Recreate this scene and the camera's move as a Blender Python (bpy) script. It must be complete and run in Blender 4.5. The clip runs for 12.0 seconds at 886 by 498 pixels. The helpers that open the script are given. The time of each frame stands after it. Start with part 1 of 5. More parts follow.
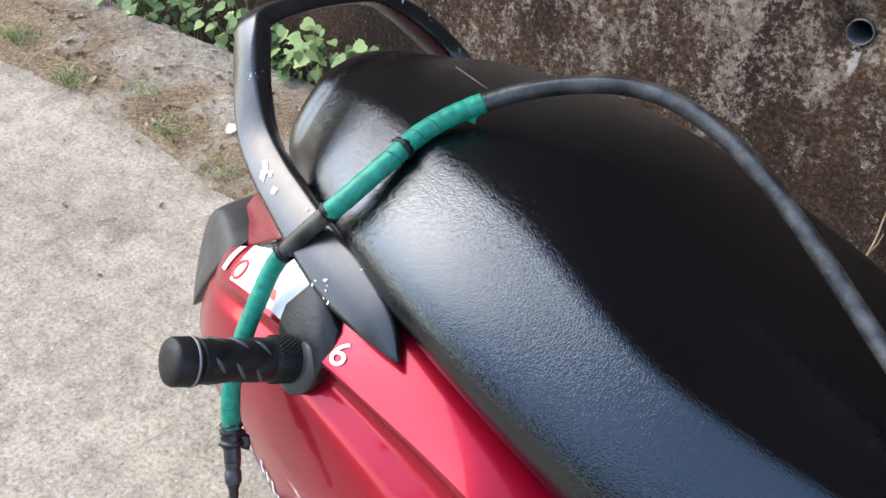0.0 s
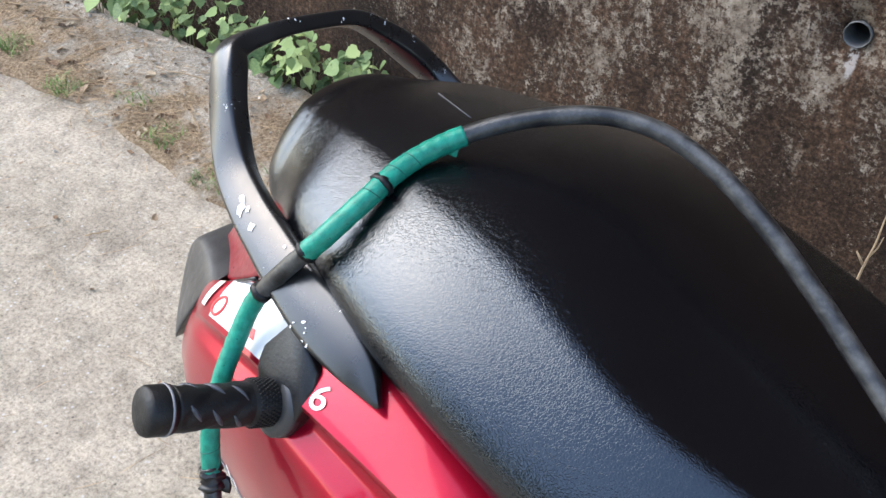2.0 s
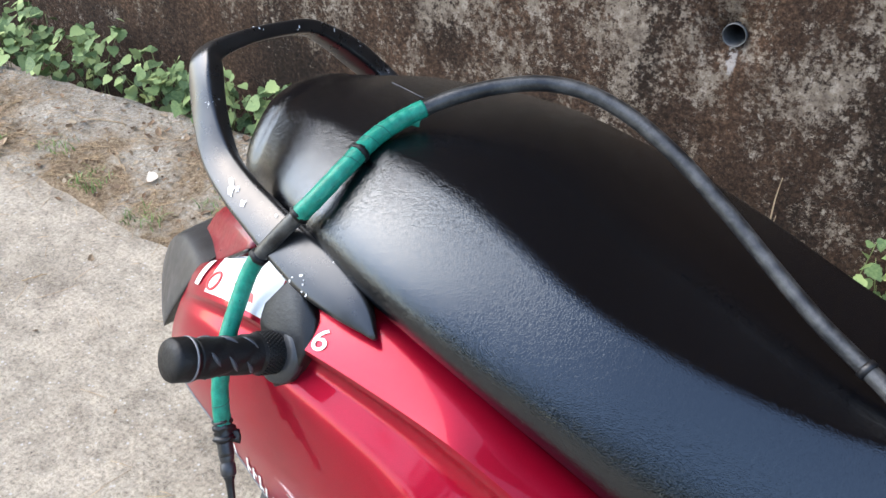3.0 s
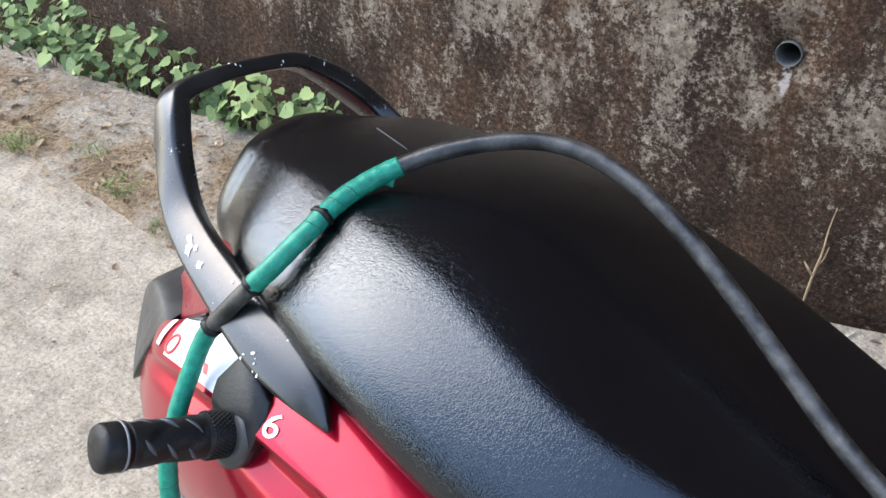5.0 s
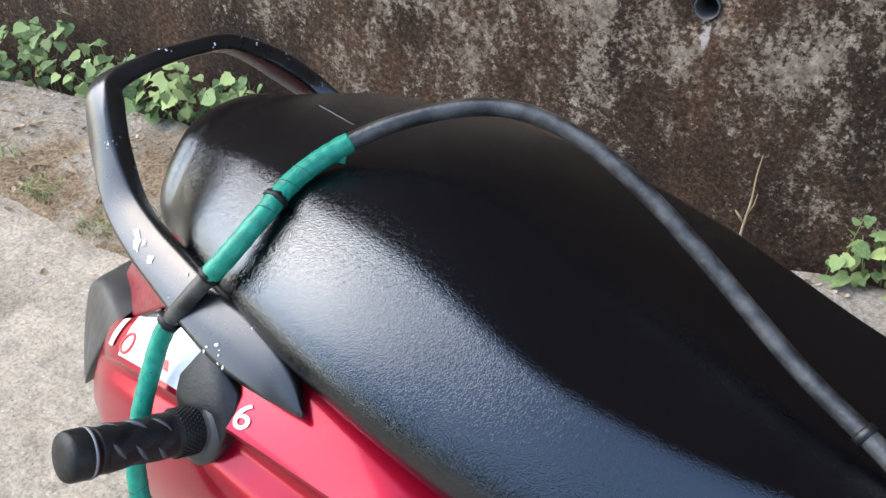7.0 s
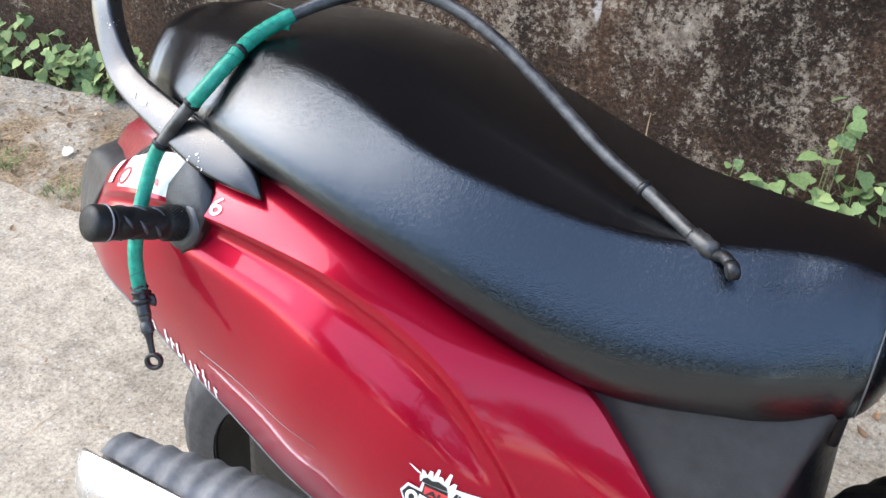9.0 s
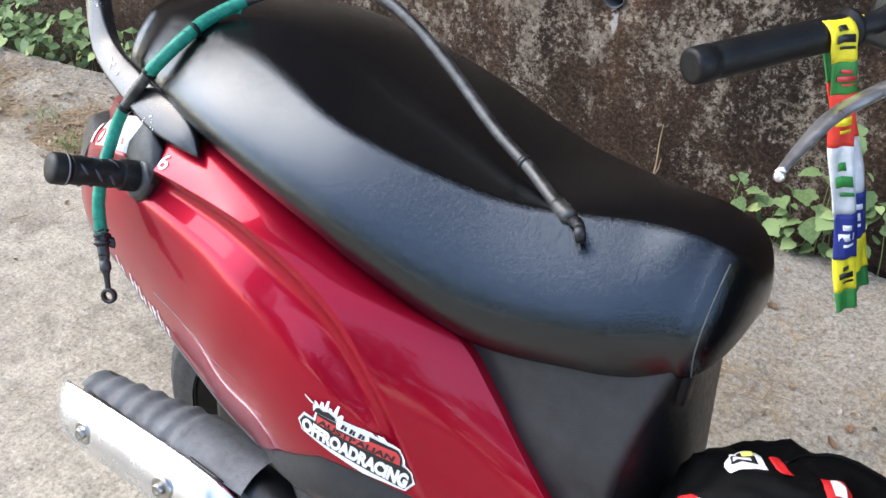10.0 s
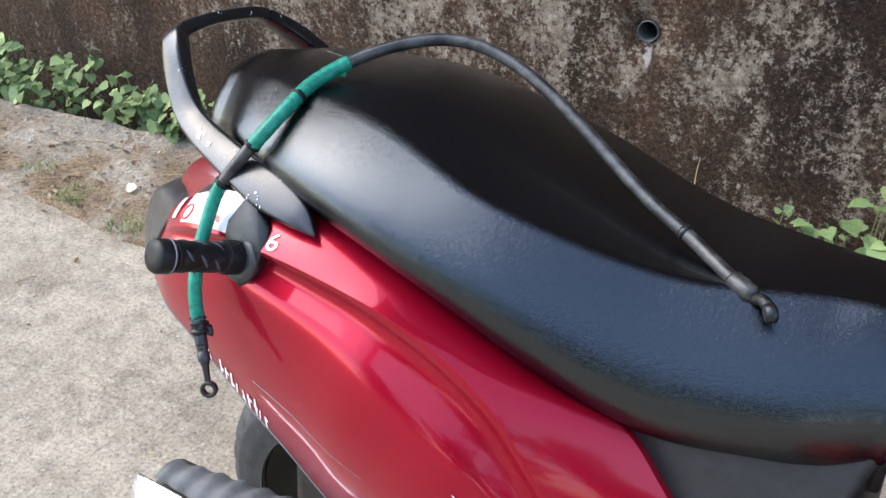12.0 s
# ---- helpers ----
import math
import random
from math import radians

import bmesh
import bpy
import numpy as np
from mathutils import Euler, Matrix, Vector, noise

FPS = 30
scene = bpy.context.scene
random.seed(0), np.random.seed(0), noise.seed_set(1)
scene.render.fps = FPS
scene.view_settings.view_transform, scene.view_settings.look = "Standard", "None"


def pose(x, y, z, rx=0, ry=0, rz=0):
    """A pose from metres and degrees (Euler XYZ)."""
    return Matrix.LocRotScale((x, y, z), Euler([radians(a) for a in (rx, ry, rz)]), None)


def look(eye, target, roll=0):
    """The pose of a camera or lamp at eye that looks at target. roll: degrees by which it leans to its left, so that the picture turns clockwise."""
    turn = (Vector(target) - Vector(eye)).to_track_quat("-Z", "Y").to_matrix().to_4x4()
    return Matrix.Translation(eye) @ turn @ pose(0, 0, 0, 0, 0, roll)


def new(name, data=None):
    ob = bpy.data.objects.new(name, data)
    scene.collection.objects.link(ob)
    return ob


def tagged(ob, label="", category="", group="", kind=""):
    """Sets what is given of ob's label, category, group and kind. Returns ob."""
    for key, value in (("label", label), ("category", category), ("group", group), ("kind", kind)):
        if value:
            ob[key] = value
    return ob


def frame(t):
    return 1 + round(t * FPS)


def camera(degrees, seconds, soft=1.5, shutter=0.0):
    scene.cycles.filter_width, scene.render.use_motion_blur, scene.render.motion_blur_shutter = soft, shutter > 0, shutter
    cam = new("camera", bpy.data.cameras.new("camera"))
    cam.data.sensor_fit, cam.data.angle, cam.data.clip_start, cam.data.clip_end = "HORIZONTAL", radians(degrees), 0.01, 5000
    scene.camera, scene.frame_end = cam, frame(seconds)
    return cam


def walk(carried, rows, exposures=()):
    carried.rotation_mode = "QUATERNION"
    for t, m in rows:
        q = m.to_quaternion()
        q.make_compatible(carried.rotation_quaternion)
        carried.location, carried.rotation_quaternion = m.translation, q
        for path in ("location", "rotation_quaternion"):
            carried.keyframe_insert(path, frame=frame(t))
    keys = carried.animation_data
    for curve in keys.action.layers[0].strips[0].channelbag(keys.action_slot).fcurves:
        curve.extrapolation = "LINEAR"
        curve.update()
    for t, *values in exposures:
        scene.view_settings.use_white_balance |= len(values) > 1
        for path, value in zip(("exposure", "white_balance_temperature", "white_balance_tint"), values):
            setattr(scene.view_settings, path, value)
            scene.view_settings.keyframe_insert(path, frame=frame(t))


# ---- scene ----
from mathutils.bvhtree import BVHTree

cam = camera(53.6, 12.0)
PATH = [
    (0, (0.052, 0.017, 1.145), (-0.916, 1.237, -0.109), 2.2),
    (0.5, (0.017, 0.006, 1.148), (-0.899, 1.24, -0.132), 2.0),
    (1, (0.027, 0.03, 1.151), (-0.886, 1.277, -0.119), 2.5),
    (1.5, (0.032, 0.058, 1.149), (-0.91, 1.279, -0.125), 2.6),
    (2, (0.041, 0.051, 1.156), (-0.925, 1.262, -0.108), 1.3),
    (2.5, (0.061, -0.023, 1.172), (-0.861, 1.276, -0.037), 0.2),
    (2.7, (0.067, -0.071, 1.167), (-0.814, 1.266, -0.031), 0.3),
    (4.3, (0.098, -0.069, 1.16), (-0.694, 1.363, 0.009), 1.4),
    (4.5, (0.085, -0.017, 1.171), (-0.774, 1.373, 0.017), 1.2),
    (5, (0.072, 0.044, 1.166), (-0.871, 1.337, -0.033), -0.3),
    (5.5, (0.042, 0.003, 1.165), (-0.888, 1.29, -0.051), -0.9),
    (6, (0.033, 0.008, 1.159), (-0.836, 1.328, -0.067), -0.7),
    (6.5, (0.042, 0.034, 1.153), (-0.76, 1.382, -0.087), -1.7),
    (6.7, (0.044, 0.036, 1.155), (-0.741, 1.39, -0.092), -1.5),
    (8.3, (0.15, -0.028, 1.181), (-0.708, 1.315, -0.027), -0.8),
    (8.5, (0.166, -0.095, 1.181), (-0.664, 1.275, -0.017), -1.1),
    (9, (0.217, -0.207, 1.163), (-0.483, 1.238, -0.029), 0.3),
    (9.5, (0.293, -0.219, 1.171), (-0.431, 1.227, -0.004), 1.0),
    (9.7, (0.353, -0.212, 1.173), (-0.441, 1.207, 0.009), 0.6),
    (10, (0.427, -0.215, 1.173), (-0.465, 1.153, 0.018), -0.4),
    (10.5, (0.48, -0.229, 1.172), (-0.526, 1.062, 0.023), -1.9),
    (11, (0.453, -0.226, 1.174), (-0.593, 1.042, 0.036), -1.7),
    (11.3, (0.398, -0.225, 1.18), (-0.622, 1.066, 0.043), -1.3),
    (11.5, (0.35, -0.226, 1.185), (-0.634, 1.102, 0.059), -1.3),
    (12, (0.232, -0.227, 1.178), (-0.594, 1.213, 0.062), -0.9),
]
walk(cam, [(t, look(eye, target, roll)) for t, eye, target, roll in PATH], exposures=[(0.0, 2.92, 6900, 11), (5.0, 2.98, 6900, 11), (6.7, 2.98, 6900, 11), (9.0, 3.14, 6900, 11), (9.7, 3.06, 6900, 11), (10.5, 2.72, 6900, 11), (11.0, 2.64, 6900, 11), (11.5, 2.71, 6900, 11), (12.0, 2.88, 6900, 11)])

# ---- light ----
SUN_FROM = Vector((-0.63, -0.13, 0.76)).normalized()
world = bpy.data.worlds.new("sky")
scene.world = world
world.use_nodes = True
wn = world.node_tree
sky = wn.nodes.new("ShaderNodeTexSky")
sky.sky_type, sky.sun_disc = "NISHITA", False
sky.sun_elevation = math.asin(SUN_FROM.z)
sky.sun_rotation = math.atan2(SUN_FROM.x, SUN_FROM.y)
sky.dust_density, sky.air_density, sky.ozone_density = 1.2, 1.0, 1.0
wn.nodes["Background"].inputs["Strength"].default_value = 0.11
wn.links.new(sky.outputs[0], wn.nodes["Background"].inputs["Color"])
sun = new("sun", bpy.data.lights.new("sun", "SUN"))
sun.data.energy, sun.data.angle, sun.data.color = 0.50, radians(64), (0.88, 0.95, 1.0)
sun.matrix_world = look(SUN_FROM * 20, (0, 0, 0))


# ---- materials ----
class Mat:
    """A small builder for node materials in object-space metres."""

    def __init__(self, name, **inputs):
        self.m = bpy.data.materials.new(name)
        self.m.use_nodes = True
        self.t = self.m.node_tree
        self.b = self.t.nodes["Principled BSDF"]
        self.co = self.t.nodes.new("ShaderNodeNewGeometry").outputs["Position"]
        for k, v in inputs.items():
            self.b.inputs[k.replace("_", " ")].default_value = v

    def node(self, kind, **ins):
        n = self.t.nodes.new(kind)
        for k, v in ins.items():
            if hasattr(v, "is_output"):
                self.t.links.new(v, n.inputs[k])
            else:
                n.inputs[k].default_value = v
        return n

    def noise(self, scale, detail=4.0, rough=0.6, co=None):
        n = self.node("ShaderNodeTexNoise", Scale=scale, Detail=detail, Roughness=rough)
        self.t.links.new(co or self.co, n.inputs["Vector"])
        return n.outputs["Fac"]

    def cells(self, scale, feature="F1", co=None):
        n = self.t.nodes.new("ShaderNodeTexVoronoi")
        n.feature = feature
        n.inputs["Scale"].default_value = scale
        self.t.links.new(co or self.co, n.inputs["Vector"])
        return n.outputs["Distance"]

    def ramp(self, fac, stops):
        n = self.t.nodes.new("ShaderNodeValToRGB")
        e = n.color_ramp.elements
        while len(e) < len(stops):
            e.new(0.5)
        for el, (p, c) in zip(e, stops):
            el.position = p
            el.color = (c, c, c, 1) if isinstance(c, (int, float)) else (*c, 1)
        self.t.links.new(fac, n.inputs[0])
        return n.outputs[0]

    def mix(self, fac, a, b, blend="MIX"):
        n = self.t.nodes.new("ShaderNodeMix")
        n.data_type, n.blend_type = "RGBA", blend
        for k, v in ((0, fac), (6, a), (7, b)):
            sock = n.inputs[k]
            if hasattr(v, "is_output"):
                self.t.links.new(v, sock)
            elif k == 0:
                sock.default_value = v
            else:
                sock.default_value = (v, v, v, 1) if isinstance(v, (int, float)) else (*v, 1)
        return n.outputs[2]

    def math(self, op, a, b=0.0, clamp=False):
        n = self.t.nodes.new("ShaderNodeMath")
        n.operation, n.use_clamp = op, clamp
        for sock, v in ((n.inputs[0], a), (n.inputs[1], b)):
            if hasattr(v, "is_output"):
                self.t.links.new(v, sock)
            else:
                sock.default_value = v
        return n.outputs[0]

    def bump(self, height, distance, strength=1.0, under=None):
        n = self.node("ShaderNodeBump", Strength=strength, Distance=distance)
        self.t.links.new(height, n.inputs["Height"])
        if under is not None:
            self.t.links.new(under, n.inputs["Normal"])
        self.t.links.new(n.outputs[0], self.b.inputs["Normal"])
        return n.outputs[0]

    def put(self, socket, v):
        self.t.links.new(v, self.b.inputs[socket])

    def blob(self, centre, radii):
        """1 at a place, falling to 0 at the radii round it."""
        n = self.t.nodes.new("ShaderNodeVectorMath")
        n.operation = "SUBTRACT"
        self.t.links.new(self.co, n.inputs[0])
        n.inputs[1].default_value = centre
        d = self.t.nodes.new("ShaderNodeVectorMath")
        d.operation = "DIVIDE"
        self.t.links.new(n.outputs[0], d.inputs[0])
        d.inputs[1].default_value = radii
        length = self.t.nodes.new("ShaderNodeVectorMath")
        length.operation = "LENGTH"
        self.t.links.new(d.outputs[0], length.inputs[0])
        return self.math("SUBTRACT", 1.0, length.outputs["Value"], clamp=True)


def plain(name, color, rough=0.5, metal=0.0, vary=0.25, scale=60.0, bump=0.0, bscale=400.0, **more):
    m = Mat(name, Roughness=rough, Metallic=metal, **more)
    c = Vector(color)
    n = m.ramp(m.noise(scale), [(0.3, tuple(c * (1 - vary))), (0.7, tuple(c * (1 + vary)))])
    m.put("Base Color", n)
    m.put("Roughness", m.ramp(m.noise(scale * 2.3), [(0.3, max(0.02, rough - 0.08)), (0.7, min(1, rough + 0.08))]))
    if bump:
        m.bump(m.noise(bscale), bump)
    return m.m


def vinyl():
    m = Mat("seat_vinyl", Roughness=0.4, Specular_IOR_Level=0.8, Specular_Tint=(0.86, 0.94, 1.0, 1.0))
    m.put("Base Color", m.ramp(m.noise(9), [(0.3, (0.0007, 0.0009, 0.0017)), (0.7, (0.0012, 0.0015, 0.0025))]))
    m.put("Roughness", m.ramp(m.noise(11, 4, 0.6), [(0.4, 0.14), (0.7, 0.20)]))
    warp = m.node("ShaderNodeVectorMath")
    warp.operation = "MULTIPLY_ADD"
    nz = m.t.nodes.new("ShaderNodeTexNoise")
    nz.inputs["Scale"].default_value = 260
    m.t.links.new(m.co, nz.inputs["Vector"])
    m.t.links.new(nz.outputs["Color"], warp.inputs[0])
    warp.inputs[1].default_value = (0.004, 0.004, 0.004)
    m.t.links.new(m.co, warp.inputs[2])
    grain = m.ramp(m.cells(540, "DISTANCE_TO_EDGE", warp.outputs[0]), [(0.0, 0.0), (0.22, 1.0)])
    a = m.bump(grain, 0.00030, 0.28)
    m.bump(m.noise(7, 1), 0.004, 0.12, a)
    return m.m


def red_paint():
    m = Mat("red_paint", Metallic=0.55, Roughness=0.30, Specular_IOR_Level=0.1, Coat_Weight=0.65, Coat_Roughness=0.04, Coat_IOR=1.42)
    base = m.ramp(m.noise(2500, 2), [(0.35, (0.27, 0.002, 0.014)), (0.7, (0.39, 0.005, 0.026))])
    dirt = m.ramp(m.noise(38, 8, 0.75), [(0.62, 0.0), (0.88, 0.25)])
    m.put("Base Color", m.mix(dirt, base, (0.16, 0.05, 0.04)))
    m.put("Coat Roughness", m.ramp(m.noise(18, 6, 0.7), [(0.35, 0.03), (0.75, 0.10)]))
    return m.m


def rail_black():
    m = Mat("satin_black_metal", Roughness=0.3, Metallic=0.0, Specular_IOR_Level=0.75)
    n = m.noise(150, 9, 0.75)
    chips = m.ramp(m.math("MULTIPLY", m.ramp(m.noise(26, 3), [(0.54, 0.0), (0.66, 1.0)]), m.ramp(n, [(0.62, 0.0), (0.64, 1.0)])), [(0.4, 0.0), (0.5, 1.0)])
    base = m.ramp(m.noise(25, 6), [(0.3, (0.007, 0.007, 0.007)), (0.75, (0.016, 0.015, 0.014))])
    m.put("Base Color", m.mix(chips, base, (0.55, 0.54, 0.52)))
    m.put("Roughness", m.ramp(m.noise(60, 6), [(0.3, 0.24), (0.7, 0.34)]))
    m.bump(m.noise(350, 3), 0.0001, 0.3)
    return m.m


def concrete():
    m = Mat("weathered_concrete", Roughness=0.9, Specular_IOR_Level=0.25)
    big = m.ramp(m.noise(1.6, 5), [(0.3, (0.335, 0.288, 0.220)), (0.7, (0.480, 0.415, 0.325))])
    stain = m.ramp(m.noise(3.0, 8, 0.72), [(0.50, 0.0), (0.68, 0.7)])
    c = m.mix(stain, big, (0.20, 0.165, 0.125))
    fleck = m.ramp(m.noise(16, 7, 0.75), [(0.36, 0.72), (0.52, 1.0), (0.66, 1.14)])
    c = m.mix(1.0, c, fleck, "MULTIPLY")
    grit = m.ramp(m.noise(120, 7, 0.8), [(0.33, 0.42), (0.5, 1.0), (0.68, 1.36)])
    c = m.mix(1.0, c, grit, "MULTIPLY")
    spots = m.ramp(m.cells(45), [(0.06, 1.0), (0.13, 0.0)])
    pick = m.ramp(m.noise(17, 2), [(0.5, 0.0), (0.56, 1.0)])
    c = m.mix(m.math("MULTIPLY", spots, pick), c, (0.13, 0.115, 0.095))
    pale = m.ramp(m.cells(75), [(0.12, 1.0), (0.24, 0.0)])
    c = m.mix(m.math("MULTIPLY", pale, m.ramp(m.noise(29, 2), [(0.5, 0.0), (0.58, 0.8)])), c, (0.55, 0.53, 0.50))
    m.put("Base Color", c)
    a = m.bump(m.noise(130, 8, 0.78), 0.006, 0.9)
    m.bump(m.noise(22, 5), 0.01, 0.5, a)
    return m.m


def verge_soil():
    m = Mat("broken_concrete_and_soil", Roughness=0.95, Specular_IOR_Level=0.2)
    soil = m.ramp(m.noise(110, 9, 0.85), [(0.36, (0.065, 0.038, 0.022)), (0.5, (0.29, 0.205, 0.125)), (0.68, (0.56, 0.44, 0.30))])
    conc = m.ramp(m.noise(120, 9, 0.85), [(0.36, (0.165, 0.135, 0.100)), (0.5, (0.44, 0.380, 0.300)), (0.66, (0.70, 0.63, 0.52))])
    crumbs = m.ramp(m.cells(80), [(0.15, 1.0), (0.30, 0.0)])
    conc = m.mix(m.math("MULTIPLY", crumbs, m.ramp(m.noise(25, 2), [(0.45, 0.0), (0.55, 0.9)])), conc, (0.54, 0.51, 0.46))
    at = m.node("ShaderNodeSeparateXYZ", Vector=m.co)
    # soil gathers along the road, bare concrete lies towards the wall and past the scooter
    rise = m.math("MULTIPLY", m.math("SUBTRACT", at.outputs["Y"], 1.17), 0.55)
    along = m.math("MULTIPLY", m.math("ADD", at.outputs["X"], 0.3, clamp=True), 0.30)
    where = m.math("ADD", m.noise(4.5, 7, 0.68), m.math("ADD", rise, along))
    m.put("Base Color", m.mix(m.ramp(where, [(0.43, 0.0), (0.55, 1.0)]), soil, conc))
    a = m.bump(m.noise(80, 9, 0.82), 0.014, 1.0)
    m.bump(m.cells(48), 0.008, 0.7, a)
    return m.m


def wall_stone():
    m = Mat("stained_mossy_render", Roughness=0.92, Specular_IOR_Level=0.25)
    tall = m.node("ShaderNodeVectorMath")
    tall.operation = "MULTIPLY"
    m.t.links.new(m.co, tall.inputs[0])
    tall.inputs[1].default_value = (1.0, 1.0, 0.55)
    tall = tall.outputs[0]
    base = m.ramp(m.noise(95, 9, 0.8), [(0.36, (0.014, 0.0068, 0.0032)), (0.50, (0.062, 0.033, 0.018)), (0.64, (0.18, 0.105, 0.062))])
    damp = m.ramp(m.noise(2.6, 5, 0.6, tall), [(0.40, 0.28), (0.62, 1.0)])
    base = m.mix(1.0, base, damp, "MULTIPLY")
    # lichen in ragged patches, dense in the middle and speckled at the rim
    field = m.math("ADD", m.math("MULTIPLY", m.noise(7.0, 9, 0.75, tall), 0.55), m.math("MULTIPLY", m.noise(85, 9, 0.85), 0.62))
    more = m.math("ADD", m.math("MULTIPLY", m.blob((-0.85, 1.57, 0.75), (1.1, 0.5, 0.75)), 0.12), m.math("MULTIPLY", m.blob((0.10, 1.57, 0.38), (0.42, 0.5, 0.36)), 0.060))
    more = m.math("SUBTRACT", more, m.math("MULTIPLY", m.blob((0.95, 1.57, 0.55), (0.6, 0.5, 0.7)), 0.10))
    cover = m.ramp(m.math("ADD", field, more), [(0.638, 0.0), (0.678, 1.0)])
    pale = m.ramp(m.noise(38, 9, 0.8), [(0.35, (0.092, 0.067, 0.047)), (0.52, (0.235, 0.188, 0.141)), (0.68, (0.47, 0.400, 0.320))])
    few = m.ramp(m.noise(170, 8, 0.85), [(0.60, 0.0), (0.64, 0.8)])
    c = m.mix(m.math("MAXIMUM", cover, few), base, pale)
    # a faint lime run under the drain pipe
    run = m.ramp(m.math("MULTIPLY", m.blob((-0.279, 1.57, 0.465), (0.013, 0.2, 0.050)), m.ramp(m.noise(75, 6, 0.7), [(0.40, 0.0), (0.52, 1.0)])), [(0.12, 0.0), (0.4, 0.7)])
    c = m.mix(run, c, (0.45, 0.41, 0.37))
    m.put("Base Color", c)
    a = m.bump(m.noise(150, 8, 0.8), 0.006, 0.9)
    m.bump(m.noise(16, 6), 0.02, 0.6, a)
    return m.m


def leaf_green():
    m = Mat("leaf_green", Roughness=0.65, Specular_IOR_Level=0.25)
    rnd = m.t.nodes.new("ShaderNodeObjectInfo").outputs["Random"]
    c = m.ramp(rnd, [(0.0, (0.050, 0.090, 0.035)), (0.35, (0.115, 0.175, 0.064)), (0.8, (0.19, 0.260, 0.098)), (1.0, (0.34, 0.40, 0.15))])
    m.put("Base Color", m.mix(m.ramp(m.noise(160, 4), [(0.4, 0.0), (0.7, 0.45)]), c, (0.23, 0.29, 0.11)))
    m.bump(m.noise(220, 3), 0.001, 0.4)
    m.b.inputs["Subsurface Weight"].default_value = 0.0
    return m.m


def green_tape():
    m = Mat("green_pvc_tape", Roughness=0.40, Specular_IOR_Level=0.35)
    c = m.ramp(m.noise(130, 6), [(0.3, (0.0, 0.13, 0.085)), (0.7, (0.005, 0.25, 0.165))])
    dirt = m.ramp(m.noise(230, 6, 0.7), [(0.62, 0.0), (0.70, 0.85)])
    m.put("Base Color", m.mix(dirt, c, (0.01, 0.03, 0.022)))
    m.bump(m.noise(160, 5), 0.0012, 0.7)
    return m.m


def hose_rubber():
    m = Mat("scuffed_hose_rubber", Roughness=0.34)
    scuff = m.ramp(m.noise(45, 8, 0.75), [(0.42, 0.0), (0.72, 0.7)])
    m.put("Base Color", m.mix(scuff, (0.010, 0.010, 0.010), (0.11, 0.108, 0.10)))
    m.bump(m.noise(260, 5), 0.0006, 0.6)
    return m.m


def chrome():
    m = Mat("worn_chrome", Metallic=1.0, Roughness=0.12)
    m.put("Base Color", m.ramp(m.noise(12, 6), [(0.3, (0.78, 0.81, 0.86)), (0.7, (0.91, 0.93, 0.96))]))
    m.put("Roughness", m.ramp(m.noise(45, 8, 0.7), [(0.3, 0.19), (0.75, 0.33)]))
    return m.m


VINYL, RED, RAIL, CONCRETE, VERGE, WALL = vinyl(), red_paint(), rail_black(), concrete(), verge_soil(), wall_stone()
LEAF, TAPE, HOSE, CHROME = leaf_green(), green_tape(), hose_rubber(), chrome()
BLACK = plain("black_plastic", (0.0045, 0.0045, 0.005), 0.42, bump=0.0003)
GREY = plain("dark_grey_plastic", (0.018, 0.018, 0.0195), 0.48, bump=0.0003, bscale=900)
RUBBER = plain("black_rubber", (0.004, 0.004, 0.004), 0.5, bump=0.0004, Specular_IOR_Level=0.3)
TYRE = plain("tyre_rubber", (0.028, 0.028, 0.029), 0.65, bump=0.0006, bscale=200)
SHIELD = plain("grey_heat_cover", (0.045, 0.049, 0.056), 0.45, bump=0.0005)
STEEL = plain("dull_steel", (0.38, 0.37, 0.35), 0.35, 1.0)
ALLOY = plain("brushed_alloy", (0.86, 0.86, 0.87), 0.40, 0.85, vary=0.05)
POLISH = plain("worn_polished_alloy", (0.90, 0.90, 0.92), 0.34, 1.0, vary=0.06)
DUSTY = plain("dusty_grey_cover", (0.088, 0.090, 0.093), 0.62, vary=0.30, scale=35, bump=0.0010, bscale=120)
SMOKED = plain("smoked_plastic", (0.030, 0.030, 0.030), 0.38, vary=0.35, scale=25, bump=0.0002)
WHITE = plain("white_vinyl_print", (0.78, 0.77, 0.75), 0.4, vary=0.06)
INK = plain("black_print", (0.015, 0.015, 0.015), 0.4)
REDINK = plain("red_print", (0.60, 0.05, 0.05), 0.4, vary=0.1)
LENS = plain("red_lamp_lens", (0.17, 0.003, 0.010), 0.34, Coat_Weight=0.2)
THREAD = plain("grey_thread", (0.07, 0.07, 0.07), 0.7)
PVC = plain("grey_pvc", (0.17, 0.17, 0.165), 0.6)
WOOD = plain("dry_stem", (0.34, 0.24, 0.14), 0.85)
NEEDLE = plain("pine_needles", (0.40, 0.275, 0.155), 0.85, vary=0.5, scale=25)
PEBBLE = plain("pebbles", (0.42, 0.38, 0.32), 0.9, vary=0.35, scale=12, bump=0.002)
GRASS = plain("grass_blades", (0.15, 0.24, 0.06), 0.6, vary=0.4, scale=20)
DRYLEAF = plain("pale_dry_leaf", (0.55, 0.47, 0.38), 0.8)
CLOTH = plain("black_nylon", (0.0014, 0.0014, 0.0016), 0.55, bump=0.0006, bscale=1500, Specular_IOR_Level=0.12)
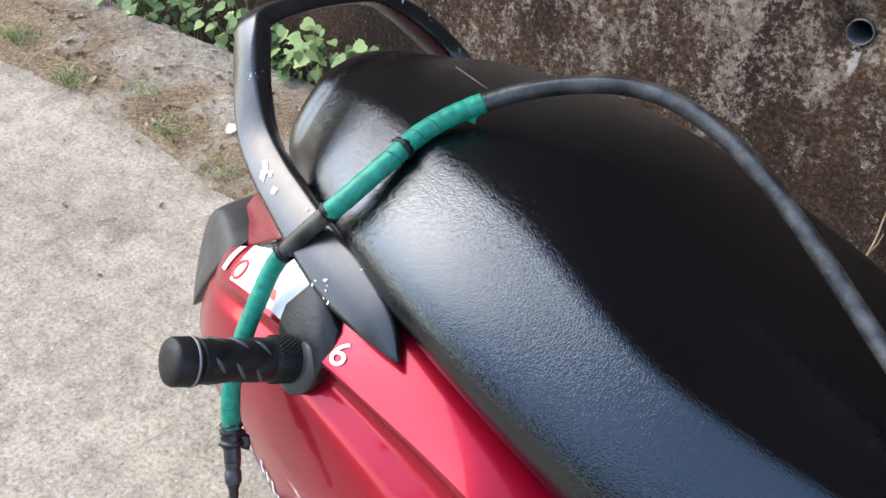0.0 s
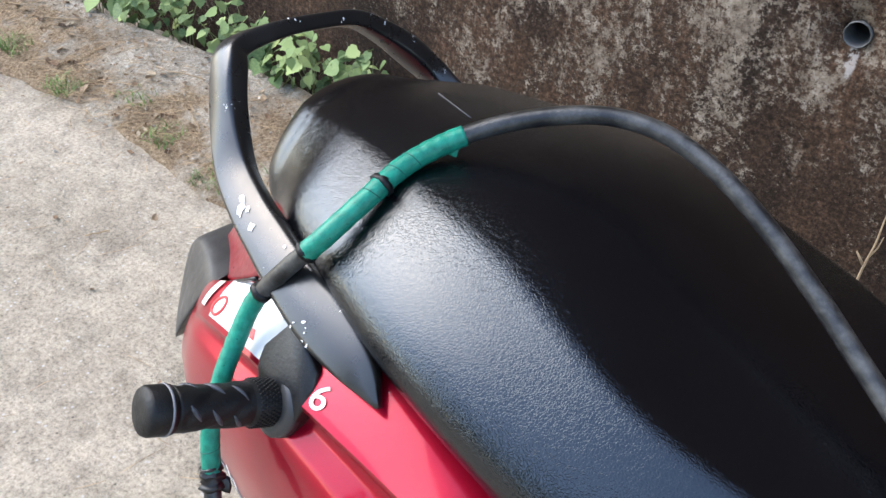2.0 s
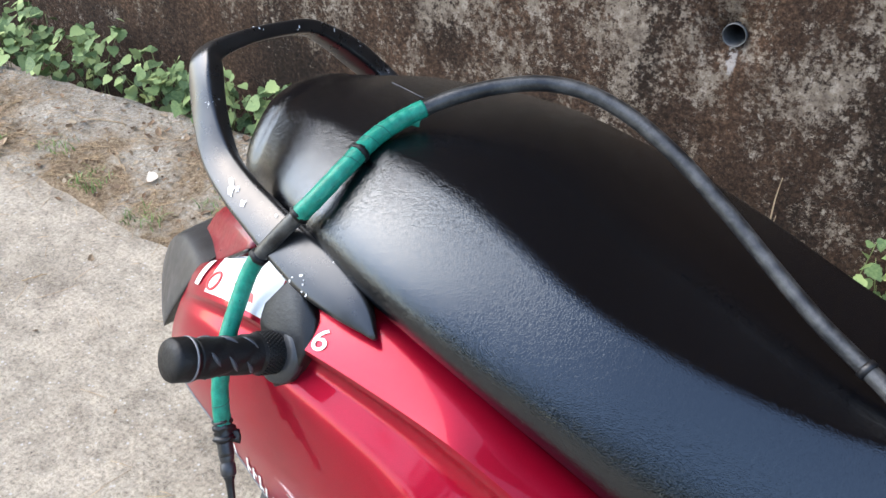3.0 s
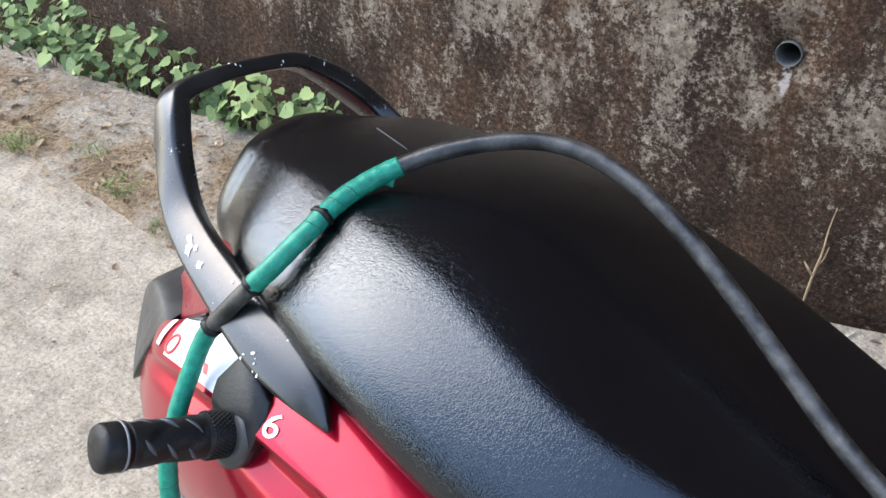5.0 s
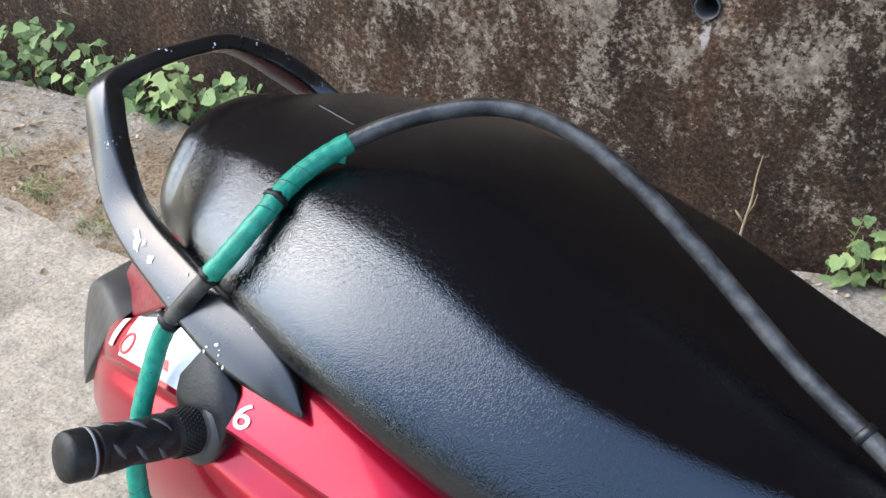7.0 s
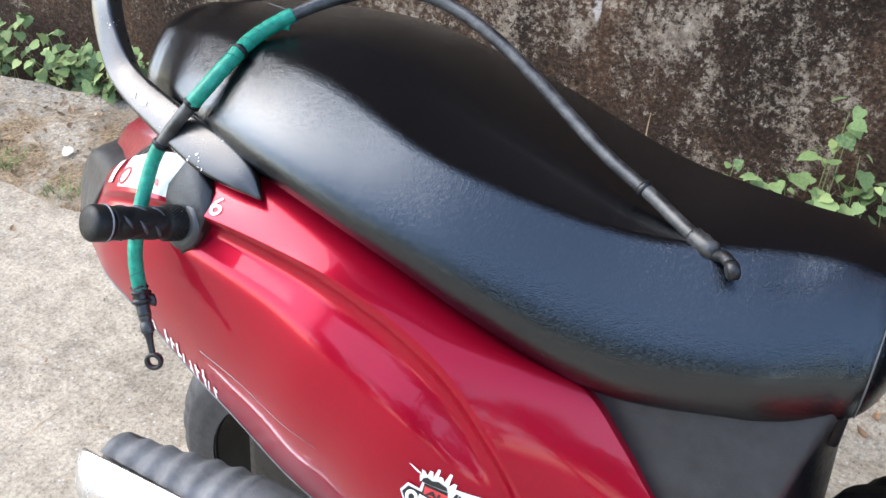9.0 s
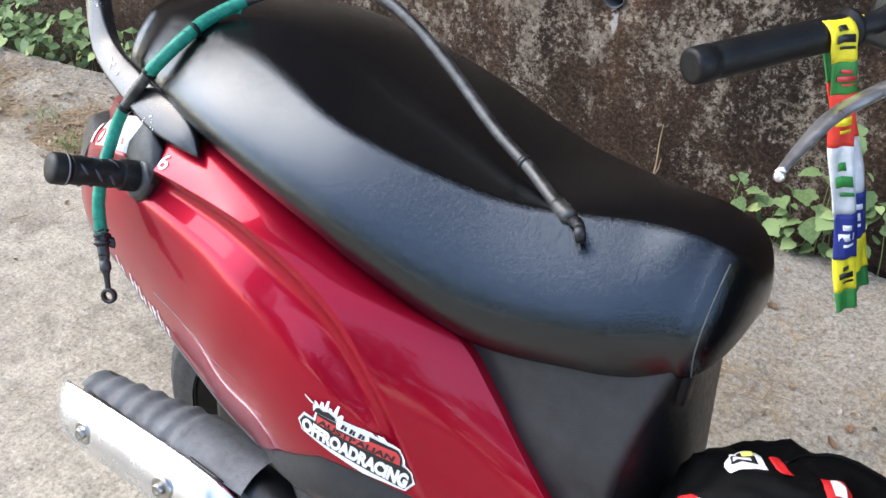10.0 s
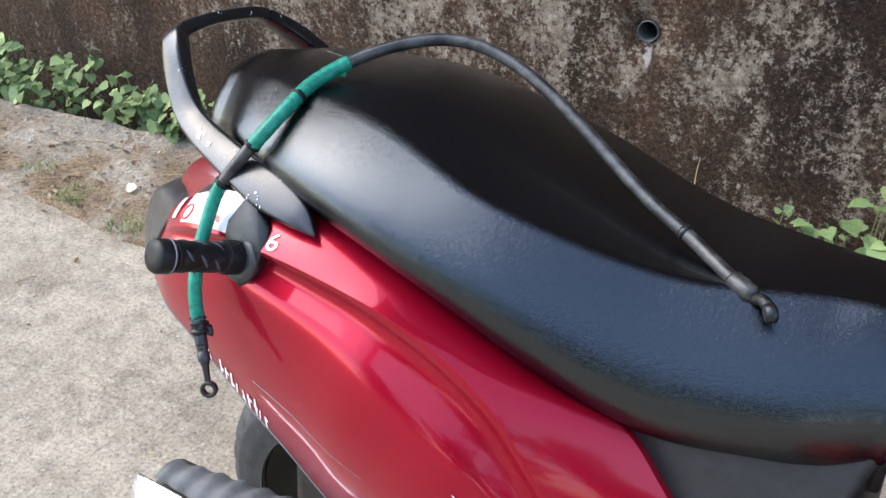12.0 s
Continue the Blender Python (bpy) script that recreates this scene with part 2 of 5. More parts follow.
REDCLOTH = plain("red_nylon", (0.50, 0.010, 0.012), 0.5, vary=0.15, bump=0.0004, bscale=1500)


# ---- mesh helpers ----
def part(name, bm, material, parent, label="", smooth=True):
    me = bpy.data.meshes.new(name)
    bmesh.ops.recalc_face_normals(bm, faces=bm.faces[:])
    bm.to_mesh(me)
    bm.free()
    me.materials.append(material)
    for p in me.polygons:
        p.use_smooth = smooth
    ob = new(name, me)
    ob.parent = parent
    if label:
        tagged(ob, label)
    return ob


def empty(name, m=None):
    ob = new(name)
    ob.empty_display_size = 0.05
    if m:
        ob.matrix_world = m
    return ob


def cubic(knots, u):
    """A smooth curve through evenly spaced knots (numbers or vectors), u from 0 to 1."""
    n = len(knots) - 1
    x = min(max(u, 0.0), 1.0) * n
    i = min(int(x), n - 1)
    f = x - i
    a, b = knots[i], knots[i + 1]
    z = knots[i - 1] if i else a * 2 - b
    c = knots[i + 2] if i + 2 <= n else b * 2 - a
    return a + (b - z) * (0.5 * f) + (z * 2 - a * 5 + b * 4 - c) * (0.5 * f * f) + ((a - b) * 3 + c - z) * (0.5 * f ** 3)


def curve_points(knots, n):
    k = [Vector(p) for p in knots]
    return [cubic(k, i / (n - 1)) for i in range(n)]


def grid(bm, rows, close_u=False, close_v=False):
    """Quads between rows of points."""
    vs = [[bm.verts.new(p) for p in r] for r in rows]
    nr, nc = len(vs), len(vs[0])
    for i in range(nr if close_u else nr - 1):
        for j in range(nc if close_v else nc - 1):
            q = (vs[i][j], vs[i][(j + 1) % nc], vs[(i + 1) % nr][(j + 1) % nc], vs[(i + 1) % nr][j])
            if len(set(q)) == 4:
                bm.faces.new(q)
    return vs


def tube(bm, pts, radius, sides=14, caps=True, squash=None):
    """A round bar along points; radius: a number, or one for each point; squash: (width, height) factors."""
    pts = [Vector(p) for p in pts]
    rows, up = [], None
    for i, p in enumerate(pts):
        t = (pts[min(i + 1, len(pts) - 1)] - pts[max(i - 1, 0)]).normalized()
        if up is None:
            up = Vector((0, 0, 1)) if abs(t.z) < 0.9 else Vector((0, 1, 0))
        side = t.cross(up).normalized()
        up = side.cross(t).normalized()
        r = radius[i] if isinstance(radius, (list, tuple)) else radius
        w, h = squash or (1, 1)
        rows.append([p + side * (math.cos(a) * r * w) + up * (math.sin(a) * r * h) for a in [2 * math.pi * k / sides for k in range(sides)]])
    vs = grid(bm, rows, close_v=True)
    if caps:
        bm.faces.new(vs[0][::-1])
        bm.faces.new(vs[-1])
    return vs


def lathe(bm, profile, origin, axis, sides=28):
    """A turned form: profile of (along, radius) round an axis."""
    axis = Vector(axis).normalized()
    a = axis.orthogonal().normalized()
    b = axis.cross(a)
    o = Vector(origin)
    rows = [[o + axis * s + (a * math.cos(k) + b * math.sin(k)) * max(r, 1e-5) for k in [2 * math.pi * j / sides for j in range(sides)]] for s, r in profile]
    vs = grid(bm, rows, close_v=True)
    bm.faces.new(vs[0])
    bm.faces.new(vs[-1])


def hull(pts, bevel=0.0, segments=3):
    bm = bmesh.new()
    for p in pts:
        bm.verts.new(p)
    r = bmesh.ops.convex_hull(bm, input=bm.verts[:])
    loose = [g for g in set(r["geom_interior"]) | set(r["geom_unused"]) if isinstance(g, bmesh.types.BMVert) and g.is_valid]
    bmesh.ops.delete(bm, geom=[v for v in loose if not v.link_faces], context="VERTS")
    if bevel:
        bmesh.ops.dissolve_limit(bm, angle_limit=radians(5), verts=bm.verts[:], edges=bm.edges[:])
        bmesh.ops.bevel(bm, geom=bm.edges[:], offset=bevel, segments=segments, affect="EDGES", profile=0.5, clamp_overlap=True)
    return bm


def soft_body(pts, sharp=14.0, level=4):
    """A smooth rounded body spanned by a few points."""
    pts = np.array([tuple(p) for p in pts])
    mid = pts.mean(axis=0)
    size = np.abs(pts - mid).max(axis=0)
    bm = bmesh.new()
    bmesh.ops.create_icosphere(bm, subdivisions=level, radius=1.0)
    for v in bm.verts:
        w = ((pts - mid) / size) @ np.array(v.co)
        w = np.exp(sharp * (w - w.max()))
        v.co = Vector((w[:, None] * pts).sum(axis=0) / w.sum())
    return bm


def both(pts):
    return [p for q in pts for p in (q, (q[0], -q[1], q[2]))]


def box(bm, lo, hi):
    r = bmesh.ops.create_cube(bm, size=1.0)
    for v in r["verts"]:
        v.co = Vector([lo[k] + (v.co[k] + 0.5) * (hi[k] - lo[k]) for k in range(3)])
    return r["verts"]


def bevelled_box(lo, hi, r=0.006, segments=2):
    bm = bmesh.new()
    box(bm, lo, hi)
    bmesh.ops.bevel(bm, geom=bm.edges[:], offset=r, segments=segments, affect="EDGES", profile=0.5)
    return bm


# ---- the setting ----
WALL_Y = 1.57


def edge_y(x):
    """The broken edge of the verge, in front of the drain."""
    return 1.503 + 0.085 * x + 0.022 * noise.noise((x * 3.1, 0, 0)) + 0.012 * noise.noise((x * 13, 5, 0))


def build_ground():
    bm = bmesh.new()
    xs = [-60, -20, -9, -6] + [-4.5 + 0.12 * i for i in range(64)] + [4.5, 8, 20, 60]
    ys = [-60, -20, -8, -4, -2.5] + [-1.5 + 0.12 * i for i in range(21)] + [1.03, 1.10, 1.7, 2.2, 6, 20, 60]
    rows = []
    for y in ys:
        row = []
        for x in xs:
            z = 0.006 * noise.noise((x * 1.7, y * 1.7, 0)) if abs(x) < 5 and abs(y) < 3 else 0.0
            if y > 1.05:
                z = -0.14
            row.append((x, y, z))
        rows.append(row)
    grid(bm, rows)
    ob = part("ground", bm, CONCRETE, None)
    tagged(ob, "pale weathered concrete road with dirt stains", "ground", kind="structure")


def build_verge():
    bm = bmesh.new()
    rows = []
    for i in range(330):
        x = -4.6 + i * 0.026
        e = edge_y(x)
        start = 0.975 + 0.05 * noise.noise((x * 1.9, 3, 0)) + 0.02 * noise.noise((x * 9, 1, 0))
        row = [(x, start, -0.02)]
        for j in range(26):
            f = j / 25
            y = start + (e - start) * f
            z = 0.004 + 0.046 * min(1, f * 1.8) ** 1.3
            z += 0.012 * noise.noise((x * 5, y * 5, 2)) + 0.007 * noise.noise((x * 19, y * 19, 7)) + 0.003 * noise.noise((x * 47, y * 47, 1))
            if j == 0:
                z = 0.002
            row.append((x, y, z))
        row.append((x, e + 0.012, 0.02 + 0.01 * noise.noise((x * 21, 9, 9))))
        row.append((x, e + 0.015 + 0.01 * noise.noise((x * 15, 4, 9)), -0.15))
        rows.append(row)
    grid(bm, rows)
    ob = part("verge", bm, VERGE, None)
    tagged(ob, "crumbling concrete and soil verge beside the wall", "verge", kind="structure")


def build_wall():
    bm = bmesh.new()
    hx, hz, hr, q = -0.283, 0.512, 0.0245, 0.08

    def off(x, z):
        return WALL_Y + 0.006 * noise.noise((x * 3, z * 3, 4)) + 0.003 * noise.noise((x * 11, z * 11, 8))

    def sheet(x0, x1, z0, z1, nx, nz):
        grid(bm, [[(x0 + (x1 - x0) * i / nx, off(x0 + (x1 - x0) * i / nx, z0 + (z1 - z0) * k / nz), z0 + (z1 - z0) * k / nz) for i in range(nx + 1)] for k in range(nz + 1)])

    # the unseen upper height is added to keep sky out of the seat top's reflection
    sheet(-12, hx - q, -0.3, 6.4, 160, 80)
    sheet(hx + q, 10, -0.3, 6.4, 140, 80)
    sheet(hx - q, hx + q, -0.3, hz - q, 6, 30)
    sheet(hx - q, hx + q, hz + q, 6.4, 6, 70)
    ring, rim, inner = [], [], []
    for k in range(32):
        a = 2 * math.pi * k / 32
        c, s = math.cos(a), math.sin(a)
        m = q / max(abs(c), abs(s))
        ring.append((hx + c * m, off(hx + c * m, hz + s * m), hz + s * m))
        wob = hr * (1.03 + 0.05 * math.sin(5 * a) + 0.04 * math.sin(9 * a + 1))
        rim.append((hx + c * wob, WALL_Y, hz + s * wob))
        inner.append((hx + c * wob, WALL_Y + 0.28, hz + s * wob))
    grid(bm, [ring, rim, inner], close_v=True)
    # back, top and ends
    for a, b, c, d in (((-12, 1.87, -0.3), (10, 1.87, -0.3), (10, 1.87, 6.4), (-12, 1.87, 6.4)), ((-12, 1.57, 6.4), (10, 1.57, 6.4), (10, 1.87, 6.4), (-12, 1.87, 6.4)),
                       ((-12, 1.57, -0.3), (-12, 1.87, -0.3), (-12, 1.87, 6.4), (-12, 1.57, 6.4)), ((10, 1.57, -0.3), (10, 1.87, -0.3), (10, 1.87, 6.4), (10, 1.57, 6.4))):
        bm.faces.new([bm.verts.new(p) for p in (a, b, c, d)])
    wall = part("wall_north", bm, WALL, None)
    tagged(wall, "dark brown retaining wall with pale lichen stains", "wall", kind="structure")
    pipe = empty("drain_pipe", pose(hx, WALL_Y, hz))
    tagged(pipe, "short grey plastic drain pipe set in the wall", "pipe")
    bm = bmesh.new()
    rows = []
    for y, r in ((0.25, 0.0235), (-0.004, 0.0235), (-0.006, 0.0225), (-0.004, 0.0212), (0.25, 0.0212)):
        rows.append([(r * math.cos(2 * math.pi * k / 32) * (1 + 0.03 * math.sin(k * 1.7)), y, r * math.sin(2 * math.pi * k / 32)) for k in range(32)])
    grid(bm, rows, close_v=True)
    part("pipe_tube", bm, plain("dark_weathered_pvc", (0.07, 0.07, 0.068), 0.6), pipe)
    bm = bmesh.new()
    lathe(bm, [(0, 0.0211), (0.004, 0.0211)], (0, 0.20, 0), (0, 1, 0), 24)
    part("soil_plug", bm, VERGE, pipe, "dark soil inside the pipe")


build_ground()
build_verge()
build_wall()

# ---- scooter ----
SCOOTER = Matrix.Translation((0, 0.375, 0)) @ pose(0, 0, 0, 0, 0, -3.2) @ pose(0, 0, 0, -8.0, 0, 0)
scooter = empty("scooter", SCOOTER)
tagged(scooter, "red motor scooter leaning on its side stand", "scooter")

# seat: stations along the length
SEAT_X = [-0.415, -0.405, -0.34, -0.20, -0.05, 0.10, 0.22, 0.260, 0.276, 0.286]
SEAT_TOP = [0.817, 0.819, 0.829, 0.830, 0.784, 0.747, 0.754, 0.753, 0.752, 0.750]
SEAT_CREASE = [0.056, 0.060, 0.081, 0.111, 0.128, 0.094, 0.052, 0.045, 0.042, 0.040]
SEAT_CREASE_Z = [0.803, 0.806, 0.818, 0.815, 0.775, 0.744, 0.748, 0.750, 0.748, 0.745]
SEAT_WIDE = [0.097, 0.102, 0.142, 0.182, 0.182, 0.157, 0.125, 0.107, 0.099, 0.094]
SEAT_LOW = [0.732, 0.734, 0.746, 0.732, 0.683, 0.614, 0.617, 0.622, 0.626, 0.630]


def station(values, x):
    i = max(0, min(len(SEAT_X) - 2, sum(1 for k in SEAT_X if k <= x) - 1))
    h = SEAT_X[i + 1] - SEAT_X[i]
    t = (x - SEAT_X[i]) / h

    def slope(j):
        a, b = max(j - 1, 0), min(j + 1, len(SEAT_X) - 1)
        return (values[b] - values[a]) / (SEAT_X[b] - SEAT_X[a])

    return (2 * t ** 3 - 3 * t ** 2 + 1) * values[i] + (t ** 3 - 2 * t ** 2 + t) * h * slope(i) + (3 * t ** 2 - 2 * t ** 3) * values[i + 1] + (t ** 3 - t ** 2) * h * slope(i + 1)


def seat_half(x):
    """Half a section of the seat, from the middle of the top to the lower edge, as (y, z)."""
    top, wc, zc, ww, zb = (station(v, x) for v in (SEAT_TOP, SEAT_CREASE, SEAT_CREASE_Z, SEAT_WIDE, SEAT_LOW))
    wc += 0.004 * noise.noise((x * 9, 4, 2))
    pts = [(wc * f, top + (zc - top) * f ** 2.1) for f in (0, 0.2, 0.4, 0.6, 0.75, 0.86, 0.93, 0.97)]
    for f in (0.03, 0.06, 0.12, 0.2, 0.3, 0.4, 0.5, 0.6, 0.7, 0.8, 0.88, 0.94, 0.98, 1.0):
        soft = 0.70 + 0.30 * min(1, max(0, (x + 0.12) / 0.20))
        straight, curved = min(1, f / 0.86), 1 - (1 - min(1, f / 0.75)) ** 1.8
        y = wc + (ww - wc) * (straight * (1 - soft) + curved * soft)
        y -= (0.05 + 0.08 * min(1, max(0, (x + 0.02) / 0.12))) * ww * max(0, (f - 0.60) / 0.40) ** 2
        pts.append((y, zc + (zb - zc) * f))
    return pts


def seat_ring(x, shrink=1.0, dx=0.0):
    """A closed section of the seat; the ends are shrunken copies of the last sections."""
    half = seat_half(x)
    zm = 0.52 * station(SEAT_TOP, x) + 0.48 * station(SEAT_LOW, x)
    loop = [(-y, z) for y, z in half[::-1]] + half[1:]
    loop = loop + [(loop[-1][0] * 0.8, loop[-1][1] - 0.004), (loop[0][0] * 0.8, loop[0][1] - 0.004)]
    return [Vector((x + dx, y * shrink, zm + (z - zm) * shrink)) for y, z in loop]


def build_seat():
    bm = bmesh.new()
    n = 110
    tail, nose = SEAT_X[0], SEAT_X[-1]
    turns = [radians(a) for a in (6, 12, 18, 24, 30, 36, 43, 50, 57, 64, 71, 78, 85)]
    rows = [seat_ring(tail, math.cos(a), -0.047 * math.sin(a)) for a in turns[::-1]]
    rows += [seat_ring(tail + (nose - tail) * i / n) for i in range(n + 1)]
    rows += [seat_ring(nose, math.cos(a), 0.043 * math.sin(a)) for a in turns]
    vs = grid(bm, rows, close_v=True)
    bm.faces.new(vs[0])
    bm.faces.new(vs[-1])
    seat = part("seat", bm, VINYL, scooter, "long black grained vinyl seat")
    # seams round the nose, from the crease down
    a = radians(22)
    loop = seat_ring(nose, math.cos(a) * 1.004, 0.043 * math.sin(a))
    half = len(seat_half(nose))
    for side in (0, 1):
        bm = bmesh.new()
        line = [loop[half - 1 + (k if side else -k)] for k in range(9, half)]
        tube(bm, line, 0.0007, 6)
        part("seam", bm, THREAD, seat, "grey stitched seam")
    # short scratch and a nick on the top
    bm = bmesh.new()
    tube(bm, [Vector((-0.348 + 0.012 * i, 0.010 - 0.0045 * i, station(SEAT_TOP, -0.348 + 0.012 * i) - 0.0001)) for i in range(5)], 0.0005, 5)
    part("scratch", bm, THREAD, seat, "pale scratch in the vinyl")


build_seat()

# side panels: an upper and front rim, a crease and a lower edge, from tail to front
RIM = [(-0.444, -0.140, 0.664), (-0.41, -0.149, 0.686), (-0.355, -0.150, 0.712), (-0.24, -0.152, 0.722), (-0.13, -0.152, 0.700), (-0.04, -0.148, 0.664), (0.035, -0.142, 0.632),
       (0.098, -0.137, 0.612), (0.140, -0.137, 0.570), (0.175, -0.138, 0.527), (0.208, -0.139, 0.488), (0.233, -0.139, 0.458), (0.262, -0.141, 0.405)]
CREASE = [(-0.452, -0.150, 0.636), (-0.41, -0.169, 0.660), (-0.345, -0.185, 0.680), (-0.25, -0.196, 0.688), (-0.16, -0.200, 0.683), (-0.105, -0.203, 0.676), (-0.055, -0.202, 0.659),
          (-0.004, -0.201, 0.630), (0.037, -0.200, 0.587), (0.069, -0.197, 0.541), (0.104, -0.190, 0.472), (0.119, -0.184, 0.440), (0.140, -0.172, 0.425)]
LOWER = [(-0.476, -0.150, 0.566), (-0.435, -0.168, 0.548), (-0.370, -0.177, 0.520), (-0.309, -0.182, 0.483), (-0.248, -0.185, 0.449), (-0.191, -0.179, 0.399), (-0.145, -0.168, 0.359),
         (-0.09, -0.168, 0.425), (-0.04, -0.172, 0.458), (0.01, -0.175, 0.456), (0.05, -0.175, 0.447), (0.09, -0.175, 0.438), (0.13, -0.172, 0.424)]
BELLY = [0.004, 0.008, 0.010, 0.014, 0.022, 0.033, 0.040, 0.040, 0.032, 0.019, 0.008, 0.002, 0.0]
GUIDE = LOWER[:7] + [(-0.095, -0.170, 0.332), (-0.045, -0.172, 0.318), (0.005, -0.173, 0.310), (0.05, -0.172, 0.306), (0.09, -0.170, 0.304), (0.13, -0.166, 0.303)]
RIMV, CREASEV, LOWERV, GUIDEV = ([Vector(p) for p in c] for c in (RIM, CREASE, LOWER, GUIDE))


def chain(knots, u):
    """A polygon through evenly spaced knots."""
    x = min(max(u, 0.0), 1.0) * (len(knots) - 1)
    i = min(int(x), len(knots) - 2)
    return knots[i].lerp(knots[i + 1], x - i)


def panel_point(u, v, side=-1, lift=0.0):
    """A point of the side panel: v from -1 on the rim over 0 on the crease to 1 on the lower edge.
    Below the crease the skin runs down evenly to a guide line and is cut off at the lower edge."""
    r, c, b = cubic(RIMV, u), cubic(CREASEV, u), cubic(BELLY, u)
    if v < 0:
        f = -v
        p = c + (r - c) * f + Vector((0, -0.3, 1)).normalized() * (0.004 * 4 * f * (1 - f))
        p += Vector((0, -0.5, 0.8)) * lift
    else:
        lo = cubic(GUIDEV, u)
        cut = min(1.0, (c.z - chain(LOWERV, u).z) / (c.z - lo.z))
        w = v * cut
        p = c + (lo - c) * w + Vector((0, -1, 0.12)) * (b * (1 - (2 * w - 1) ** 2))
        p += Vector((0, 1, 0)) * (0.015 * math.exp(-((w - 0.10) / 0.065) ** 2) * min(1, w / 0.05) * min(1, u * 4) * (0.10 + 0.90 * min(1, max(0, (0.84 - u) * 5))))
        p += Vector((0, -1, 0.1)) * lift
    return Vector((p.x, p.y * -side, p.z))


def build_panels():
    for side, word in ((-1, "right"), (1, "left")):
        bm = bmesh.new()
        vs_ = [-1.0, -0.985] + [-0.9 + 0.15 * i for i in range(6)] + [-0.05, -0.02, 0.0, 0.02, 0.05] + [0.085 + 0.045 * i for i in range(8)] + [0.46 + 0.09 * i for i in range(6)] + [0.975, 1.0]
        rows = []
        for i in range(97):
            u = i / 96
            pts = [panel_point(u, v, side) for v in vs_]
            inward = Vector((0, -side * 0.016, 0))
            rows.append([pts[0] + inward * 1.5 + Vector((0, 0, -0.012))] + pts + [pts[-1] + inward])
        vs = grid(bm, rows)
        sharp = vs_.index(0.0) + 1
        for i in range(96):
            e = bm.edges.get((vs[i][sharp], vs[i + 1][sharp]))
            e.smooth = False
        panel = part("side_panel", bm, RED, scooter, "glossy metallic red side panel")
        # thin grey line along the fold below the belly
        bm = bmesh.new()
        tube(bm, [panel_point(0.27 + 0.21 * i / 40, 0.74 - 0.17 * i / 40, side, 0.0001) for i in range(41)], [0.00055 - 0.0004 * i / 40 for i in range(41)], 6)
        part("fold_line", bm, PVC, panel)
        bm = bmesh.new()
        tube(bm, [panel_point(0.06 + 0.44 * i / 30, 1.0, side, 0.0004) for i in range(31)], 0.0010, 8)
        part("edge_trim", bm, PVC, panel, "pale worn lower edge")


build_panels()


def on_panel(name, spots, material, parent, lift=0.0007, label=""):
    """A flat print that follows the panel: faces given as corners in (u, v), each split into small quads."""
    bm = bmesh.new()
    for quad in spots:
        a, b, c, d = (Vector((*p, 0)) for p in quad)
        n = 8
        rows = []
        for i in range(n + 1):
            row = []
            for j in range(n + 1):
                p = a.lerp(b, i / n).lerp(d.lerp(c, i / n), j / n)
                row.append(panel_point(p.x, p.y, -1, lift))
            rows.append(row)
        grid(bm, rows)
    return part(name, bm, material, parent, label)


def letters(text, size, material, name, parent, place, bold=0.0):
    """Text in the built-in font, laid onto a surface by place(x, y)."""
    cu = bpy.data.curves.new("text", "FONT")
    cu.body, cu.size, cu.offset = text, size, bold
    ob = bpy.data.objects.new("text", cu)
    scene.collection.objects.link(ob)
    bpy.context.view_layer.update()
    me = bpy.data.meshes.new_from_object(ob.evaluated_get(bpy.context.evaluated_depsgraph_get()))
    bpy.data.objects.remove(ob)
    bm = bmesh.new()
    bm.from_mesh(me)
    bpy.data.meshes.remove(me)
    bmesh.ops.triangulate(bm, faces=bm.faces[:])
    bmesh.ops.subdivide_edges(bm, edges=[e for e in bm.edges if e.calc_length() > size * 0.25], cuts=1)
    for v in bm.verts:
        v.co = place(v.co.x, v.co.y)
    return part(name, bm, material, parent, smooth=False)


def bar_sweep(bm, pts, widths, thick, normal, n=60, roundness=0.35):
    """A flat bar with rounded edges along a curve; normal: which way its broad face looks."""
    line = curve_points(pts, n)
    k = len(widths) - 1
    rows = []
    for i, p in enumerate(line):
        t = (line[min(i + 1, n - 1)] - line[max(i - 1, 0)]).normalized()
        u = i / (n - 1)
        nrm = cubic([Vector(v) for v in normal], u) if isinstance(normal, list) else Vector(normal)
        side = t.cross(nrm).normalized()
        up = side.cross(t).normalized()
        w = max(0.001, cubic(widths, u)) / 2
        h = (cubic(thick, u) if isinstance(thick, list) else thick) / 2
        row = []
        for a in range(20):
            c, s = math.cos(2 * math.pi * a / 20), math.sin(2 * math.pi * a / 20)
            row.append(p + side * (math.copysign(abs(c) ** roundness, c) * w) + up * (math.copysign(abs(s) ** 0.55, s) * h))
        rows.append(row)
    vs = grid(bm, rows, close_v=True)
    bm.faces.new(vs[0])
    bm.faces.new(vs[-1])


